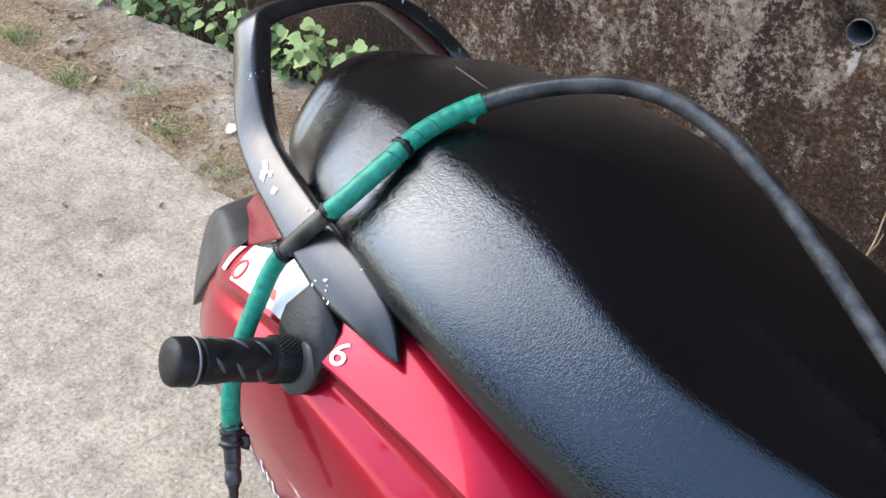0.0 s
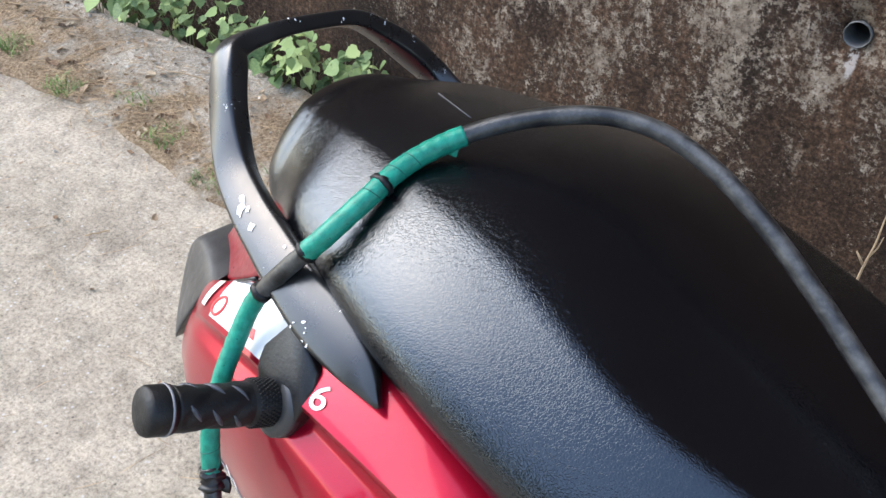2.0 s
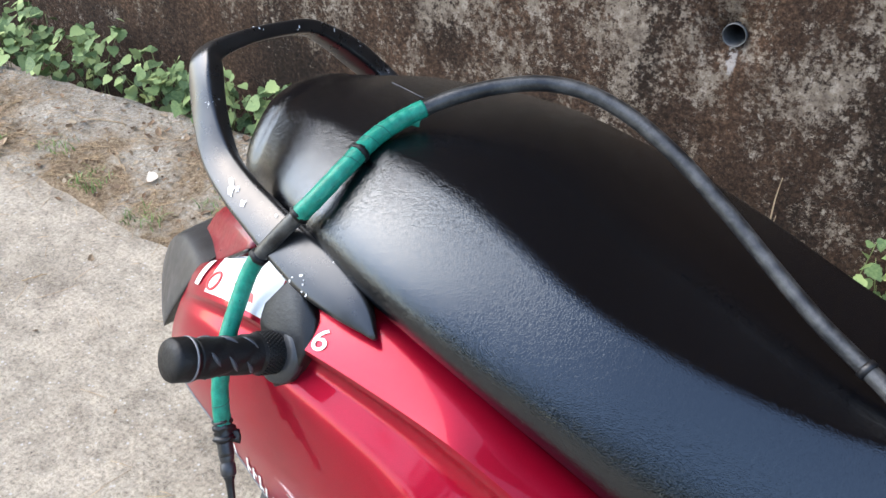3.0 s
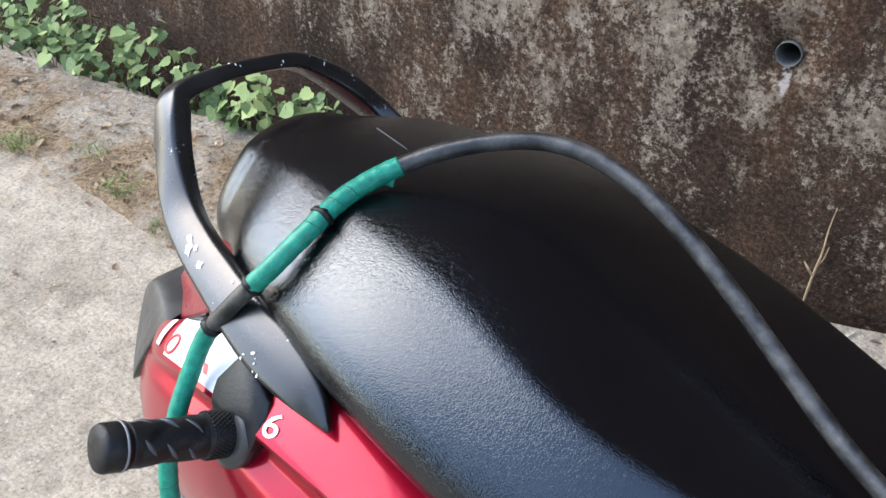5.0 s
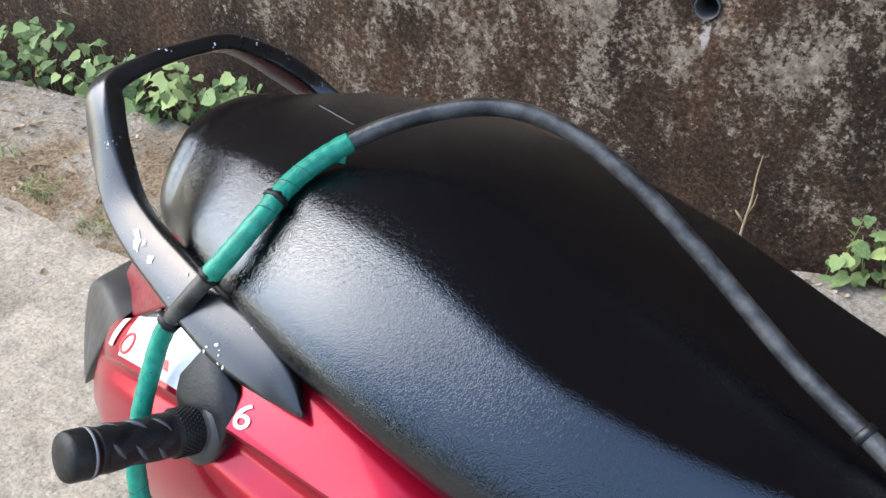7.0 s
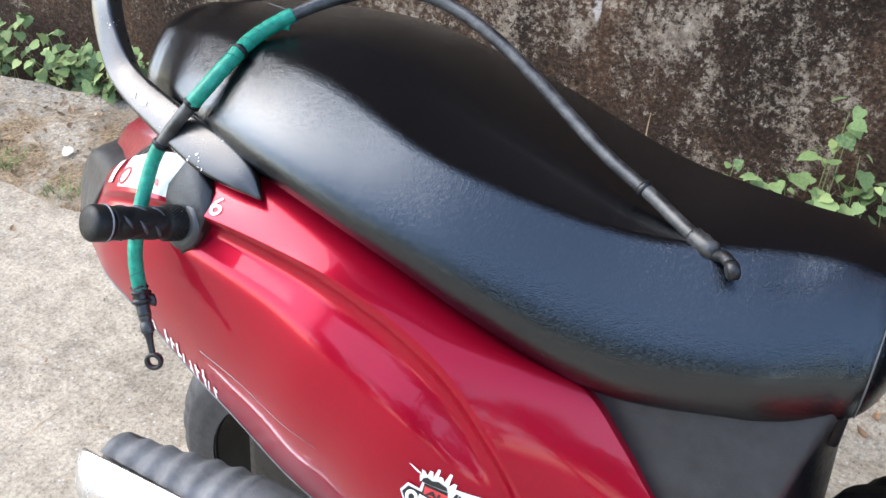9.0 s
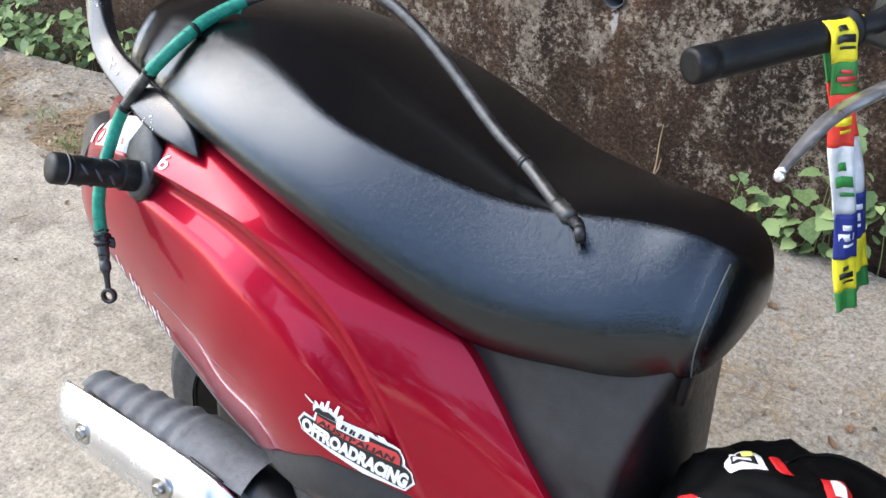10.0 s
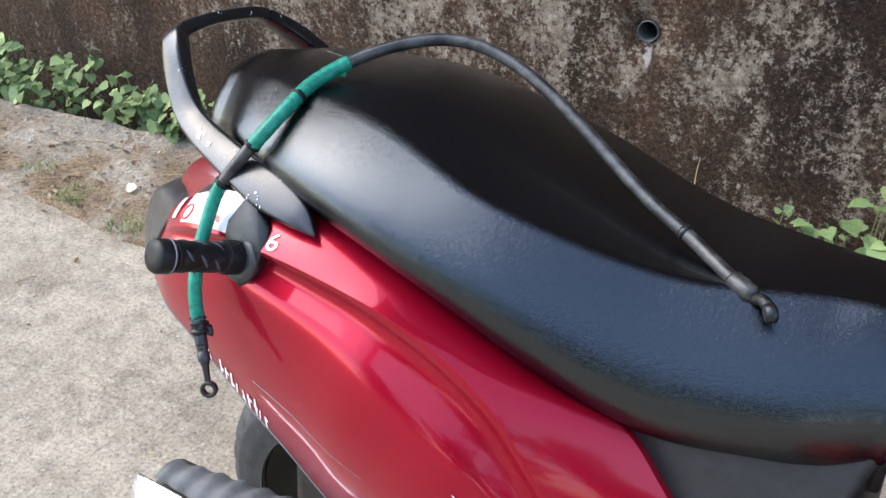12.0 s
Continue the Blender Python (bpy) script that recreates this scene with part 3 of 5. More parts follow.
def build_rail():
    arm = [(-0.209, -0.179, 0.715), (-0.235, -0.173, 0.727), (-0.275, -0.166, 0.736), (-0.315, -0.158, 0.744), (-0.350, -0.149, 0.751), (-0.385, -0.140, 0.759), (-0.420, -0.128, 0.772), (-0.447, -0.114, 0.799), (-0.467, -0.099, 0.828)]
    top = [(-0.478, -0.084, 0.841), (-0.477, -0.045, 0.848), (-0.476, 0.0, 0.848)]
    line = arm + top
    # the far side is bent a little inwards and down
    line = line + [(-0.474, 0.036, 0.844), (-0.469, 0.066, 0.829), (-0.460, 0.092, 0.810), (-0.446, 0.116, 0.787), (-0.420, 0.128, 0.768)] + [(x, -y, z) for x, y, z in arm[5::-1]]
    w = [0.003, 0.028, 0.040, 0.038, 0.035, 0.032, 0.029, 0.028, 0.028, 0.023, 0.018, 0.016]
    w = w + w[-2::-1]
    th = [0.006, 0.016, 0.022, 0.024, 0.024, 0.022, 0.021, 0.020, 0.020, 0.017, 0.014, 0.013]
    th = th + th[-2::-1]
    nr = [(0.1, -0.80, 0.62)] * 3 + [(0.1, -0.76, 0.65), (0.05, -0.70, 0.68), (0.0, -0.65, 0.72), (-0.1, -0.62, 0.75), (-0.25, -0.65, 0.65), (-0.35, -0.6, 0.65), (-0.4, -0.35, 0.8), (-0.4, -0.1, 0.85), (-0.4, 0, 0.9)]
    nr = nr + [(x, -y, z) for x, y, z in nr[-2::-1]]
    bm = bmesh.new()
    bar_sweep(bm, line, w, th, nr, 150, 0.25)
    bm.normal_update()
    tree = BVHTree.FromBMesh(bm)
    rail = part("grab_rail", bm, RAIL, scooter, "chipped black metal grab rail")
    r = random.Random(8)

    def chip(p, size, long=1.0, turn=0.0):
        out = Vector((0.45, -0.55, 0.7)).normalized()
        loc, nrm = tree.ray_cast(Vector(p) + out * 0.08, -out)[:2]
        if loc is None:
            return
        if nrm.dot(out) < 0:
            nrm = -nrm
        a = Vector((math.cos(turn), math.sin(turn), 0.2)).cross(nrm).normalized()
        b = nrm.cross(a)
        bm = bmesh.new()
        vs = []
        for k in range(11):
            t = 2 * math.pi * k / 11
            q = size * r.uniform(0.45, 1.1)
            vs.append(bm.verts.new(loc + a * (q * long * math.cos(t)) + b * (q * math.sin(t)) + nrm * 0.0006))
        c = bm.verts.new(loc + nrm * 0.0010)
        for k in range(11):
            bm.faces.new((vs[k], vs[(k + 1) % 11], c))
        part("paint_chip", bm, WHITE, rail)

    for p, size, long, turn in (((-0.385, -0.150, 0.765), 0.0040, 2.2, 0.3), ((-0.392, -0.143, 0.766), 0.0030, 1.6, 0.0), ((-0.378, -0.150, 0.768), 0.0022, 1.5, 0.6), ((-0.402, -0.153, 0.745), 0.0038, 1.0, 1.2),
                                ((-0.368, -0.153, 0.757), 0.0032, 1.3, 0.8), ((-0.330, -0.155, 0.762), 0.0016, 1.0, 0.0)):
        chip(p, size, long, turn)
    for k in range(16):
        chip((-0.312 + 0.045 * r.random(), -0.176 - 0.006 * r.random(), 0.738 - 0.02 * r.random()), r.uniform(0.0005, 0.0013), r.uniform(1, 2.2), r.uniform(0, 3))
    for k in range(18):
        f = r.random()
        chip((-0.468 + 0.022 * r.random(), -0.06 + 0.14 * f, 0.868 - 0.015 * f), r.uniform(0.0004, 0.0012), r.uniform(1, 2), r.uniform(0, 3))
    for k in range(10):
        f = r.random()
        chip((-0.455 + 0.06 * f, -0.085 - 0.035 * f, 0.835 - 0.05 * f), r.uniform(0.0005, 0.0010), 1.2, r.uniform(0, 3))
    for side in (-1, 1):
        part("rail_mount", hull([(x, side * y, z) for x, y, z in [(-0.36, 0.10, 0.70), (-0.27, 0.12, 0.70), (-0.36, 0.15, 0.742), (-0.26, 0.165, 0.722), (-0.30, 0.12, 0.735), (-0.27, 0.165, 0.70)]], 0.004), BLACK, scooter)


build_rail()


def build_hand_grip():
    base, tip = Vector((-0.292, -0.196, 0.672)), Vector((-0.311, -0.276, 0.700))
    ax = (tip - base).normalized()
    length = (tip - base).length
    bm = bmesh.new()
    prof = [(-0.012, 0.014), (0.0, 0.0162), (0.018, 0.0162), (0.020, 0.0150)]
    for i in range(24):
        prof.append((0.021 + (length - 0.036) * i / 23, 0.0151 + 0.0004 * math.sin(i * 0.4)))
    prof += [(length - 0.013, 0.0148)]
    lathe(bm, prof, base, ax, 36)
    # slanting grooves cut round the sleeve
    a = ax.orthogonal().normalized()
    b = ax.cross(a)
    for v in bm.verts:
        d = v.co - base
        s = d.dot(ax)
        if 0.022 < s < length - 0.015:
            ang = math.atan2(d.dot(b), d.dot(a))
            wave = math.sin(ang * 3 + s * 190)
            radial = (d - ax * s).normalized()
            v.co -= radial * (0.0011 * max(0, wave - 0.4) / 0.6)
    grip = part("hand_grip", bm, RUBBER, scooter, "black ribbed rubber hand grip on a bracket")
    bm = bmesh.new()
    lathe(bm, [(length - 0.013, 0.0145), (length - 0.012, 0.0162), (length - 0.008, 0.0165), (length + 0.003, 0.0163), (length + 0.0055, 0.0150), (length + 0.0065, 0.006)], base, ax, 36)
    part("end_cap", bm, RUBBER, grip, "worn rounded rubber end")
    bm = bmesh.new()
    lathe(bm, [(length - 0.0095, 0.0160), (length - 0.0092, 0.0170), (length - 0.0078, 0.0170), (length - 0.0075, 0.0160)], base, ax, 36)
    part("end_ring", bm, plain("scuffed_grey_rubber", (0.17, 0.17, 0.175), 0.5), grip, "pale scuffed ring")
    bm = bmesh.new()
    lathe(bm, [(-0.010, 0.019), (-0.009, 0.0245), (-0.004, 0.0255), (0.0005, 0.0245), (0.002, 0.020)], base, ax, 40)
    part("flange", bm, SMOKED, grip, "grey rubber flange")
    bm = bmesh.new()
    for ring in range(7):
        for k in range(34):
            ang = 2 * math.pi * (k + 0.5 * (ring % 2)) / 34
            p = base + ax * (0.0035 + ring * 0.0023) + (a * math.cos(ang) + b * math.sin(ang)) * 0.0163
            bmesh.ops.create_cube(bm, size=0.0013, matrix=Matrix.Translation(p))
    tagged(part("knurling", bm, RUBBER, grip), kind="stuff")
    for k in range(12):
        bm = bmesh.new()
        pts = []
        for i in range(10):
            f = i / 9
            s = 0.026 + 0.016 * (k % 3) + 0.010 * f
            ang = (k // 3) * 1.5708 + 0.35 * (k % 3) + 0.9 * f
            pts.append(base + ax * s + (a * math.cos(ang) + b * math.sin(ang)) * 0.0146)
        tube(bm, pts, [0.0004 + 0.0014 * math.sin(math.pi * i / 9) for i in range(10)], 6)
        part("groove_rib", bm, SHIELD, grip)
    face = [(-0.297, -0.178, 0.728), (-0.279, -0.180, 0.723), (-0.264, -0.181, 0.708), (-0.261, -0.188, 0.698), (-0.262, -0.197, 0.684), (-0.272, -0.201, 0.655), (-0.290, -0.201, 0.641), (-0.304, -0.198, 0.662), (-0.314, -0.192, 0.690), (-0.314, -0.186, 0.703)]
    tip_pts = face + [(x, y + 0.016, z - 0.006) for x, y, z in face]
    part("bracket", hull(tip_pts, 0.003), BLACK, grip, "black leaf shaped bracket under the rail")


build_hand_grip()


def build_tail():
    lens = [(-0.356, 0.158, 0.7245), (-0.422, 0.139, 0.674), (-0.503, 0.088, 0.645), (-0.474, 0.088, 0.688), (-0.375, 0.120, 0.740), (-0.44, 0.05, 0.722), (-0.48, 0.03, 0.69), (-0.36, 0.14, 0.705)]
    part("tail_lamp", hull(both(lens), 0.004), LENS, scooter, "dark red tail lamp lens")
    shell = [(-0.424, 0.148, 0.676), (-0.450, 0.158, 0.648), (-0.476, 0.158, 0.595), (-0.507, 0.105, 0.664), (-0.555, 0.085, 0.625), (-0.575, 0.078, 0.58), (-0.540, 0.105, 0.560), (-0.492, 0.145, 0.570), (-0.525, 0.13, 0.585), (-0.44, 0.08, 0.68)]
    part("lamp_housing", soft_body(both(shell), 8), SMOKED, scooter, "smoked grey tail housing")
    for side in (-1, 1):
        bm = bmesh.new()
        tube(bm, [Vector((-0.358, side * 0.158, 0.7215)).lerp(Vector((-0.428, side * 0.141, 0.6690)), i / 8) for i in range(9)], 0.0018, 6)
        part("lamp_gap", bm, BLACK, scooter)


build_tail()


def build_prints():
    panel = [o for o in scooter.children if o.name.startswith("side_panel")][0]
    # white print behind the grip bracket
    on_panel("print", [((0.112, -0.97), (0.197, -0.98), (0.203, -0.06), (0.098, -0.10))], WHITE, panel, 0.0008, "white decal with red marks")
    on_panel("reflector", [((0.078, -0.96), (0.094, -0.97), (0.076, -0.20), (0.058, -0.22))], ALLOY, panel, 0.0016, "small silver reflector")
    bm = bmesh.new()
    tube(bm, [panel_point(0.114 + 0.012 * math.cos(t) - 0.005 * math.sin(t), -0.36 + 0.19 * math.sin(t), -1, 0.0010) for t in [2 * math.pi * i / 32 for i in range(33)]], 0.0014, 6)
    part("ring_print", bm, REDINK, panel, "thin red outline print")
    for u, v0, v1 in ((0.152, -0.40, -0.30), (0.162, -0.42, -0.24), (0.174, -0.34, -0.20)):
        on_panel("red_mark", [((u, v0), (u + 0.005, v0), (u + 0.007, v1), (u + 0.002, v1))], REDINK, panel, 0.0012)
    # digit ahead of the bracket
    letters("6", 0.027, WHITE, "digit", panel, lambda x, y: panel_point(0.2405 + x * 0.95 - y * 0.14, -0.035 - y * 15.5 - x * 4.0, -1, 0.0012), 0.0001)
    # a line of unreadable lettering along the lower edge
    r = random.Random(5)
    u = 0.166
    for k in range(11):
        wide, h, lean = r.uniform(0.0035, 0.0065), r.uniform(0.07, 0.12), r.uniform(0.000, 0.006)
        on_panel("letter_bar", [((u, 0.985 - h), (u + wide * 0.6, 0.985 - h * 1.1), (u + wide * 0.6 + lean, 0.985), (u + lean, 0.985))], WHITE, panel, 0.001)
        if k % 4 != 1:
            v = r.uniform(0.90, 0.97)
            on_panel("letter_bar", [((u + 0.001, v - 0.02), (u + wide * 1.5, v - 0.01), (u + wide * 1.5, v + 0.012), (u + 0.001, v + 0.006))], WHITE, panel, 0.0012)
        u += wide + r.uniform(0.005, 0.0075) + (0.012 if k == 1 else 0.0)
    # sticker with slanting two-line lettering
    origin = Vector((-0.0206, 0, 0.5061))
    ux = Vector((0.877, 0, -0.303))
    uy = Vector((0.070, 0, 0.950))

    me = panel.data
    skin = BVHTree.FromPolygons([v.co.copy() for v in me.vertices], [tuple(f.vertices) for f in me.polygons])

    def under(p):
        hit = skin.ray_cast(Vector((p.x, -0.4, p.z)), Vector((0, 1, 0)))[0]
        return hit.y if hit else -0.2

    # the stiff foil bridges the small hollows of the skin: a smooth surface through the skin below it
    spots = [(x * 0.01, y * 0.01) for x in range(0, 13) for y in range(-2, 4)]
    terms = lambda x, y: (1.0, x, y, x * x, x * y, y * y)
    bend = np.linalg.lstsq(np.array([terms(*q) for q in spots]), np.array([under(origin + ux * x + uy * y) for x, y in spots]), rcond=None)[0]

    def place(lift):
        def f(x, y):
            p = origin + ux * x + uy * y
            smooth = float(np.dot(terms(x, y), bend))
            return Vector((p.x, min(smooth, under(p)) - lift, p.z))
        return f

    def sheet(name, pts, material, lift):
        """A flat cut shape of the sticker, laid onto the belly of the panel."""
        bm = bmesh.new()
        bm.faces.new([bm.verts.new((x, y, 0)) for x, y in pts])
        bmesh.ops.triangulate(bm, faces=bm.faces[:])
        for step in (0.03, 0.015, 0.010):
            bmesh.ops.subdivide_edges(bm, edges=[e for e in bm.edges if e.calc_length() > step], cuts=1)
            bmesh.ops.triangulate(bm, faces=bm.faces[:])
        f = place(lift)
        for v in bm.verts:
            v.co = f(v.co.x, v.co.y)
        return part(name, bm, material, panel)

    sheet("sticker_base", [(-0.003, -0.002), (0.002, -0.0145), (0.040, -0.020), (0.078, -0.0225), (0.105, -0.0185), (0.127, -0.0150), (0.136, 0.001), (0.131, 0.0145), (0.121, 0.0150), (0.120, 0.0235), (0.113, 0.0315),
                           (0.098, 0.0320), (0.094, 0.0350), (0.090, 0.0300), (0.081, 0.0340), (0.046, 0.0310), (0.018, 0.0240), (0.016, 0.0120), (0.004, 0.0120)], WHITE, 0.0010)
    sheet("sticker_black", [(-0.0005, -0.002), (0.004, -0.0120), (0.040, -0.0135), (0.090, -0.0140), (0.126, -0.0125), (0.133, 0.001), (0.129, 0.0120), (0.118, 0.0130), (0.117, 0.0225), (0.111, 0.0290), (0.082, 0.0290), (0.020, 0.0220), (0.019, 0.0100), (0.005, 0.0090)], INK, 0.0017)
    sheet("sticker_red", [(0.021, 0.0096), (0.116, 0.0130), (0.115, 0.0215), (0.110, 0.0265), (0.021, 0.0195)], REDINK, 0.0021)
    sheet("sticker_name", [(0.045, 0.0190), (0.076, 0.0215), (0.081, 0.0240), (0.080, 0.0320), (0.049, 0.0295), (0.044, 0.0255)], WHITE, 0.0026)
    for x in (0.0495, 0.0590, 0.0690):
        sheet("name_bar", [(x, 0.0222), (x + 0.0030, 0.0224), (x + 0.0048, 0.0290), (x + 0.0018, 0.0288)], INK, 0.0031)
        sheet("name_bar", [(x + 0.0040, 0.0225), (x + 0.0066, 0.0228), (x + 0.0072, 0.0288), (x + 0.0050, 0.0280)], INK, 0.0032)
    sheet("sticker_shape", [(0.015, 0.0215), (0.050, 0.0270), (0.049, 0.0325), (0.014, 0.0290)], WHITE, 0.0013)
    for x0, y0, x1, y1, w in ((0.014, 0.0300, 0.003, 0.0350, 0.0030), (0.020, 0.0290, 0.0165, 0.0350, 0.0036), (0.024, 0.0290, 0.0245, 0.0385, 0.0034), (0.029, 0.0300, 0.0310, 0.0440, 0.0026), (0.035, 0.0310, 0.0345, 0.0375, 0.0036), (0.040, 0.0310, 0.0425, 0.0445, 0.0028), (0.046, 0.0310, 0.0485, 0.0370, 0.0034)):
        sheet("sticker_shape", [(x0 - w, y0), (x0 + w, y0), (x1 + w * 0.45, y1), (x1 - w * 0.45, y1)], WHITE, 0.0014)
    sheet("sticker_shape", [(0.0165, 0.0225), (0.043, 0.0262), (0.0415, 0.0300), (0.036, 0.0290), (0.033, 0.0320), (0.027, 0.0290), (0.022, 0.0305), (0.0185, 0.0280)], INK, 0.0023)
    letters("AUSTRALIAN", 0.0110, INK, "lettering", panel, lambda x, y: place(0.0027)(0.024 + x * 1.32 + y * 0.15, 0.0110 + y * 0.92 + x * 0.050), 0.0004)
    letters("OFFROADRACING", 0.0205, WHITE, "lettering", panel, lambda x, y: place(0.0024)(0.003 + x * 0.725 + y * 0.12, -0.0098 + y * 1.12), 0.0013)


build_prints()


def build_underbody():
    # grey cover below the seat
    bm = bmesh.new()
    rows, fronts = [], []
    for k in range(25):
        f = k / 24
        z = 0.655 - 0.387 * f
        x0 = 0.06 + 0.05 * f
        xc = 0.270 + 0.030 * max(0.0, 1 - f * 2.2) ** 2
        xf = 0.296 + 0.014 * min(1.0, f * 2.2)
        w0, w1 = 0.122 + 0.010 * f, 0.080 + 0.040 * min(1.0, f * 3.0)
        r = 0.012
        row = [(x0, -w0, z)]
        for i in range(7):
            row.append((x0 + (xc - r - x0) * (i + 1) / 7, -(w0 + (w1 - w0) * (i + 1) / 7) - 0.004 * math.sin(math.pi * (i + 1) / 7), z))
        for a in (15, 30, 45, 60, 75):
            row.append((xc - r + r * math.sin(radians(a)), -w1 + r - r * math.cos(radians(a)), z))
        edge = [row[-1]] + [(xc + (xf - xc) * g ** 0.6, -w1 + r + (w1 - r - 0.03) * g, z) for g in (0.05, 0.2, 0.4, 0.6, 0.8, 1.0)]
        fronts.append(edge + [(x, -y, zz) for x, y, zz in edge[::-1]])
        rows.append(row)
    grid(bm, rows)
    grid(bm, [[(x, -y, z) for x, y, z in row] for row in rows])
    front = bmesh.new()
    grid(front, fronts)
    part("inner_cover", front, BLACK, scooter, "black inner cover below the seat nose")
    part("centre_cover", bm, GREY, scooter, "dark grey plastic cover below the seat")
    part("seat_catch", bevelled_box((0.282, -0.068, 0.592), (0.300, -0.046, 0.632), 0.004), RUBBER, scooter)
    # dark frame and engine behind the panels
    part("engine_case", bevelled_box((-0.33, -0.085, 0.17), (0.02, 0.085, 0.40), 0.02), BLACK, scooter)
    part("inner_frame", bevelled_box((-0.40, -0.10, 0.42), (0.08, 0.10, 0.70), 0.02), BLACK, scooter)
    # grey side cover, whose top follows the lower edge of the red panel
    bm = bmesh.new()
    rows = []
    for i in range(41):
        f = i / 40
        e = panel_point(0.492 + 0.508 * f, 1.0)
        depth = 0.05 + 0.17 * min(1, f * 3.0)
        row = [(e.x, e.y + 0.030, e.z + 0.012), (e.x, e.y + 0.006, e.z + 0.004)]
        for j in range(16):
            g = j / 15
            swell = 0.012 * math.sin(math.pi * min(1, g * 2.4)) + 0.010 * math.exp(-((g - 0.62 - 0.1 * f) / 0.09) ** 2) - 0.014 * math.exp(-((g - 0.36 - 0.08 * f) / 0.08) ** 2)
            row.append((e.x + 0.05 * g, e.y + 0.004 + 0.030 * g - swell * min(1, f * 5), e.z - 0.002 - depth * g))
        row.append((e.x + 0.05, -0.09, row[-1][2] - 0.005))
        rows.append(row)
    grid(bm, rows)
    part("lower_cover", bm, GREY, scooter, "grey moulded engine side cover")
    peg = part("foot_peg", bevelled_box((-0.085, -0.215, 0.262), (0.005, -0.15, 0.278), 0.005), STEEL, scooter, "folded alloy foot peg")
    part("peg_pad", bevelled_box((-0.06, -0.222, 0.277), (0.0, -0.17, 0.287), 0.003), REDINK, peg, "worn red pad")


build_underbody()


def build_muffler():
    ax0, ax1 = Vector((-0.445, -0.183, 0.290)), Vector((-0.115, -0.178, 0.278))
    d = (ax1 - ax0).normalized()
    L = (ax1 - ax0).length
    bm = bmesh.new()
    prof = [(0.0, 0.026), (0.004, 0.033), (0.018, 0.034), (0.07, 0.038), (L * 0.6, 0.044), (L * 0.9, 0.043), (L, 0.040), (L + 0.05, 0.024), (L + 0.10, 0.018)]
    lathe(bm, prof, ax0, d, 40)
    for v in bm.verts:
        v.co.z = 0.29 + (v.co.z - 0.29) * 1.12
    body = part("muffler", bm, BLACK, scooter, "black exhaust silencer with chrome shield")
    # chrome shield: an outer shell over the side that faces out
    bm = bmesh.new()
    rows = []
    for i in range(41):
        f = i / 40
        s = -0.012 + (L + 0.105) * f
        r = 0.0630 - 0.018 * max(0, (f - 0.72) / 0.28) ** 1.6 - 0.012 * max(0, (0.06 - f) / 0.06) ** 2
        lo, hi = radians(-82), radians(40 + 4 * math.sin(f * 3))
        c = ax0 + d * s + Vector((0, 0.020, -0.105)) * max(0, (f - 0.64) / 0.36) ** 1.7
        row = []
        for k in range(21):
            a = lo + (hi - lo) * k / 20
            flat = 1.0 + 0.05 * math.cos(a * 2)
            row.append(Vector((c.x, c.y - math.cos(a) * r * flat + 0.10 * math.sin(a) * r, c.z + math.sin(a) * r * 1.16)))
        inner = [Vector((p.x, p.y + 0.003, p.z - 0.001)) for p in (row[-1], row[0])]
        rows.append([inner[1]] + row + [inner[0]])
    grid(bm, rows)
    shield = part("heat_shield", bm, CHROME, body, "scuffed chrome heat shield")
    for x in (-0.388, -0.234):
        bm = bmesh.new()
        lathe(bm, [(-0.004, 0.017), (0.003, 0.0165), (0.0045, 0.013), (0.003, 0.0095), (0.003, 0.009)], (x, -0.244, 0.292), (0, -1, 0.15), 24)
        part("washer", bm, STEEL, body, "dished steel washer")
        bm = bmesh.new()
        lathe(bm, [(0.0, 0.0085), (0.009, 0.0085), (0.0105, 0.007), (0.0085, 0.004), (0.0085, 0.003)], (x, -0.244, 0.292), (0, -1, 0.15), 6)
        part("bolt", bm, STEEL, body)
    # ribbed cover along the top
    bm = bmesh.new()
    rows = []
    for i in range(71):
        f = i / 70
        c = ax0 + d * (0.006 + (L * 0.94) * f)
        r = 0.044 + 0.012 * min(1, f * 1.6) + 0.0020 * math.sin(f * 10 * 2 * math.pi) * (1 if f < 0.62 else 0)
        lift = -0.010 * (1 - min(1, f * 1.5))
        a1 = 95 + 35 * min(1, f * 1.5)
        rows.append([Vector((c.x, c.y + 0.004 - math.cos(a) * (r + 0.001), c.z - 0.001 + lift * (k / 12) + math.sin(a) * r * 1.12)) for k, a in enumerate([radians(46 + (a1 - 46) * k / 12) for k in range(13)])])
    grid(bm, rows)
    cover = part("top_cover", bm, DUSTY, body, "grey ribbed plastic top cover")
    bm = bmesh.new()
    c = ax0 + d * (L * 0.80)
    tube(bm, [c + Vector((0.028 * (k - 2) / 2, -0.040, 0.0565 - 0.0012 * k)) for k in range(5)], 0.0022, 6)
    part("slot", bm, BLACK, cover)
    bm = bmesh.new()
    tube(bm, curve_points([ax0 + d * (L * 0.85), ax0 + d * (L + 0.02) + Vector((0, 0.0, -0.01)), ax0 + d * (L + 0.09) + Vector((0, 0.03, -0.06))], 16), [0.046 - 0.016 * i / 15 for i in range(16)], 24)
    part("elbow_shield", bm, BLACK, body, "black elbow of the exhaust pipe")


build_muffler()


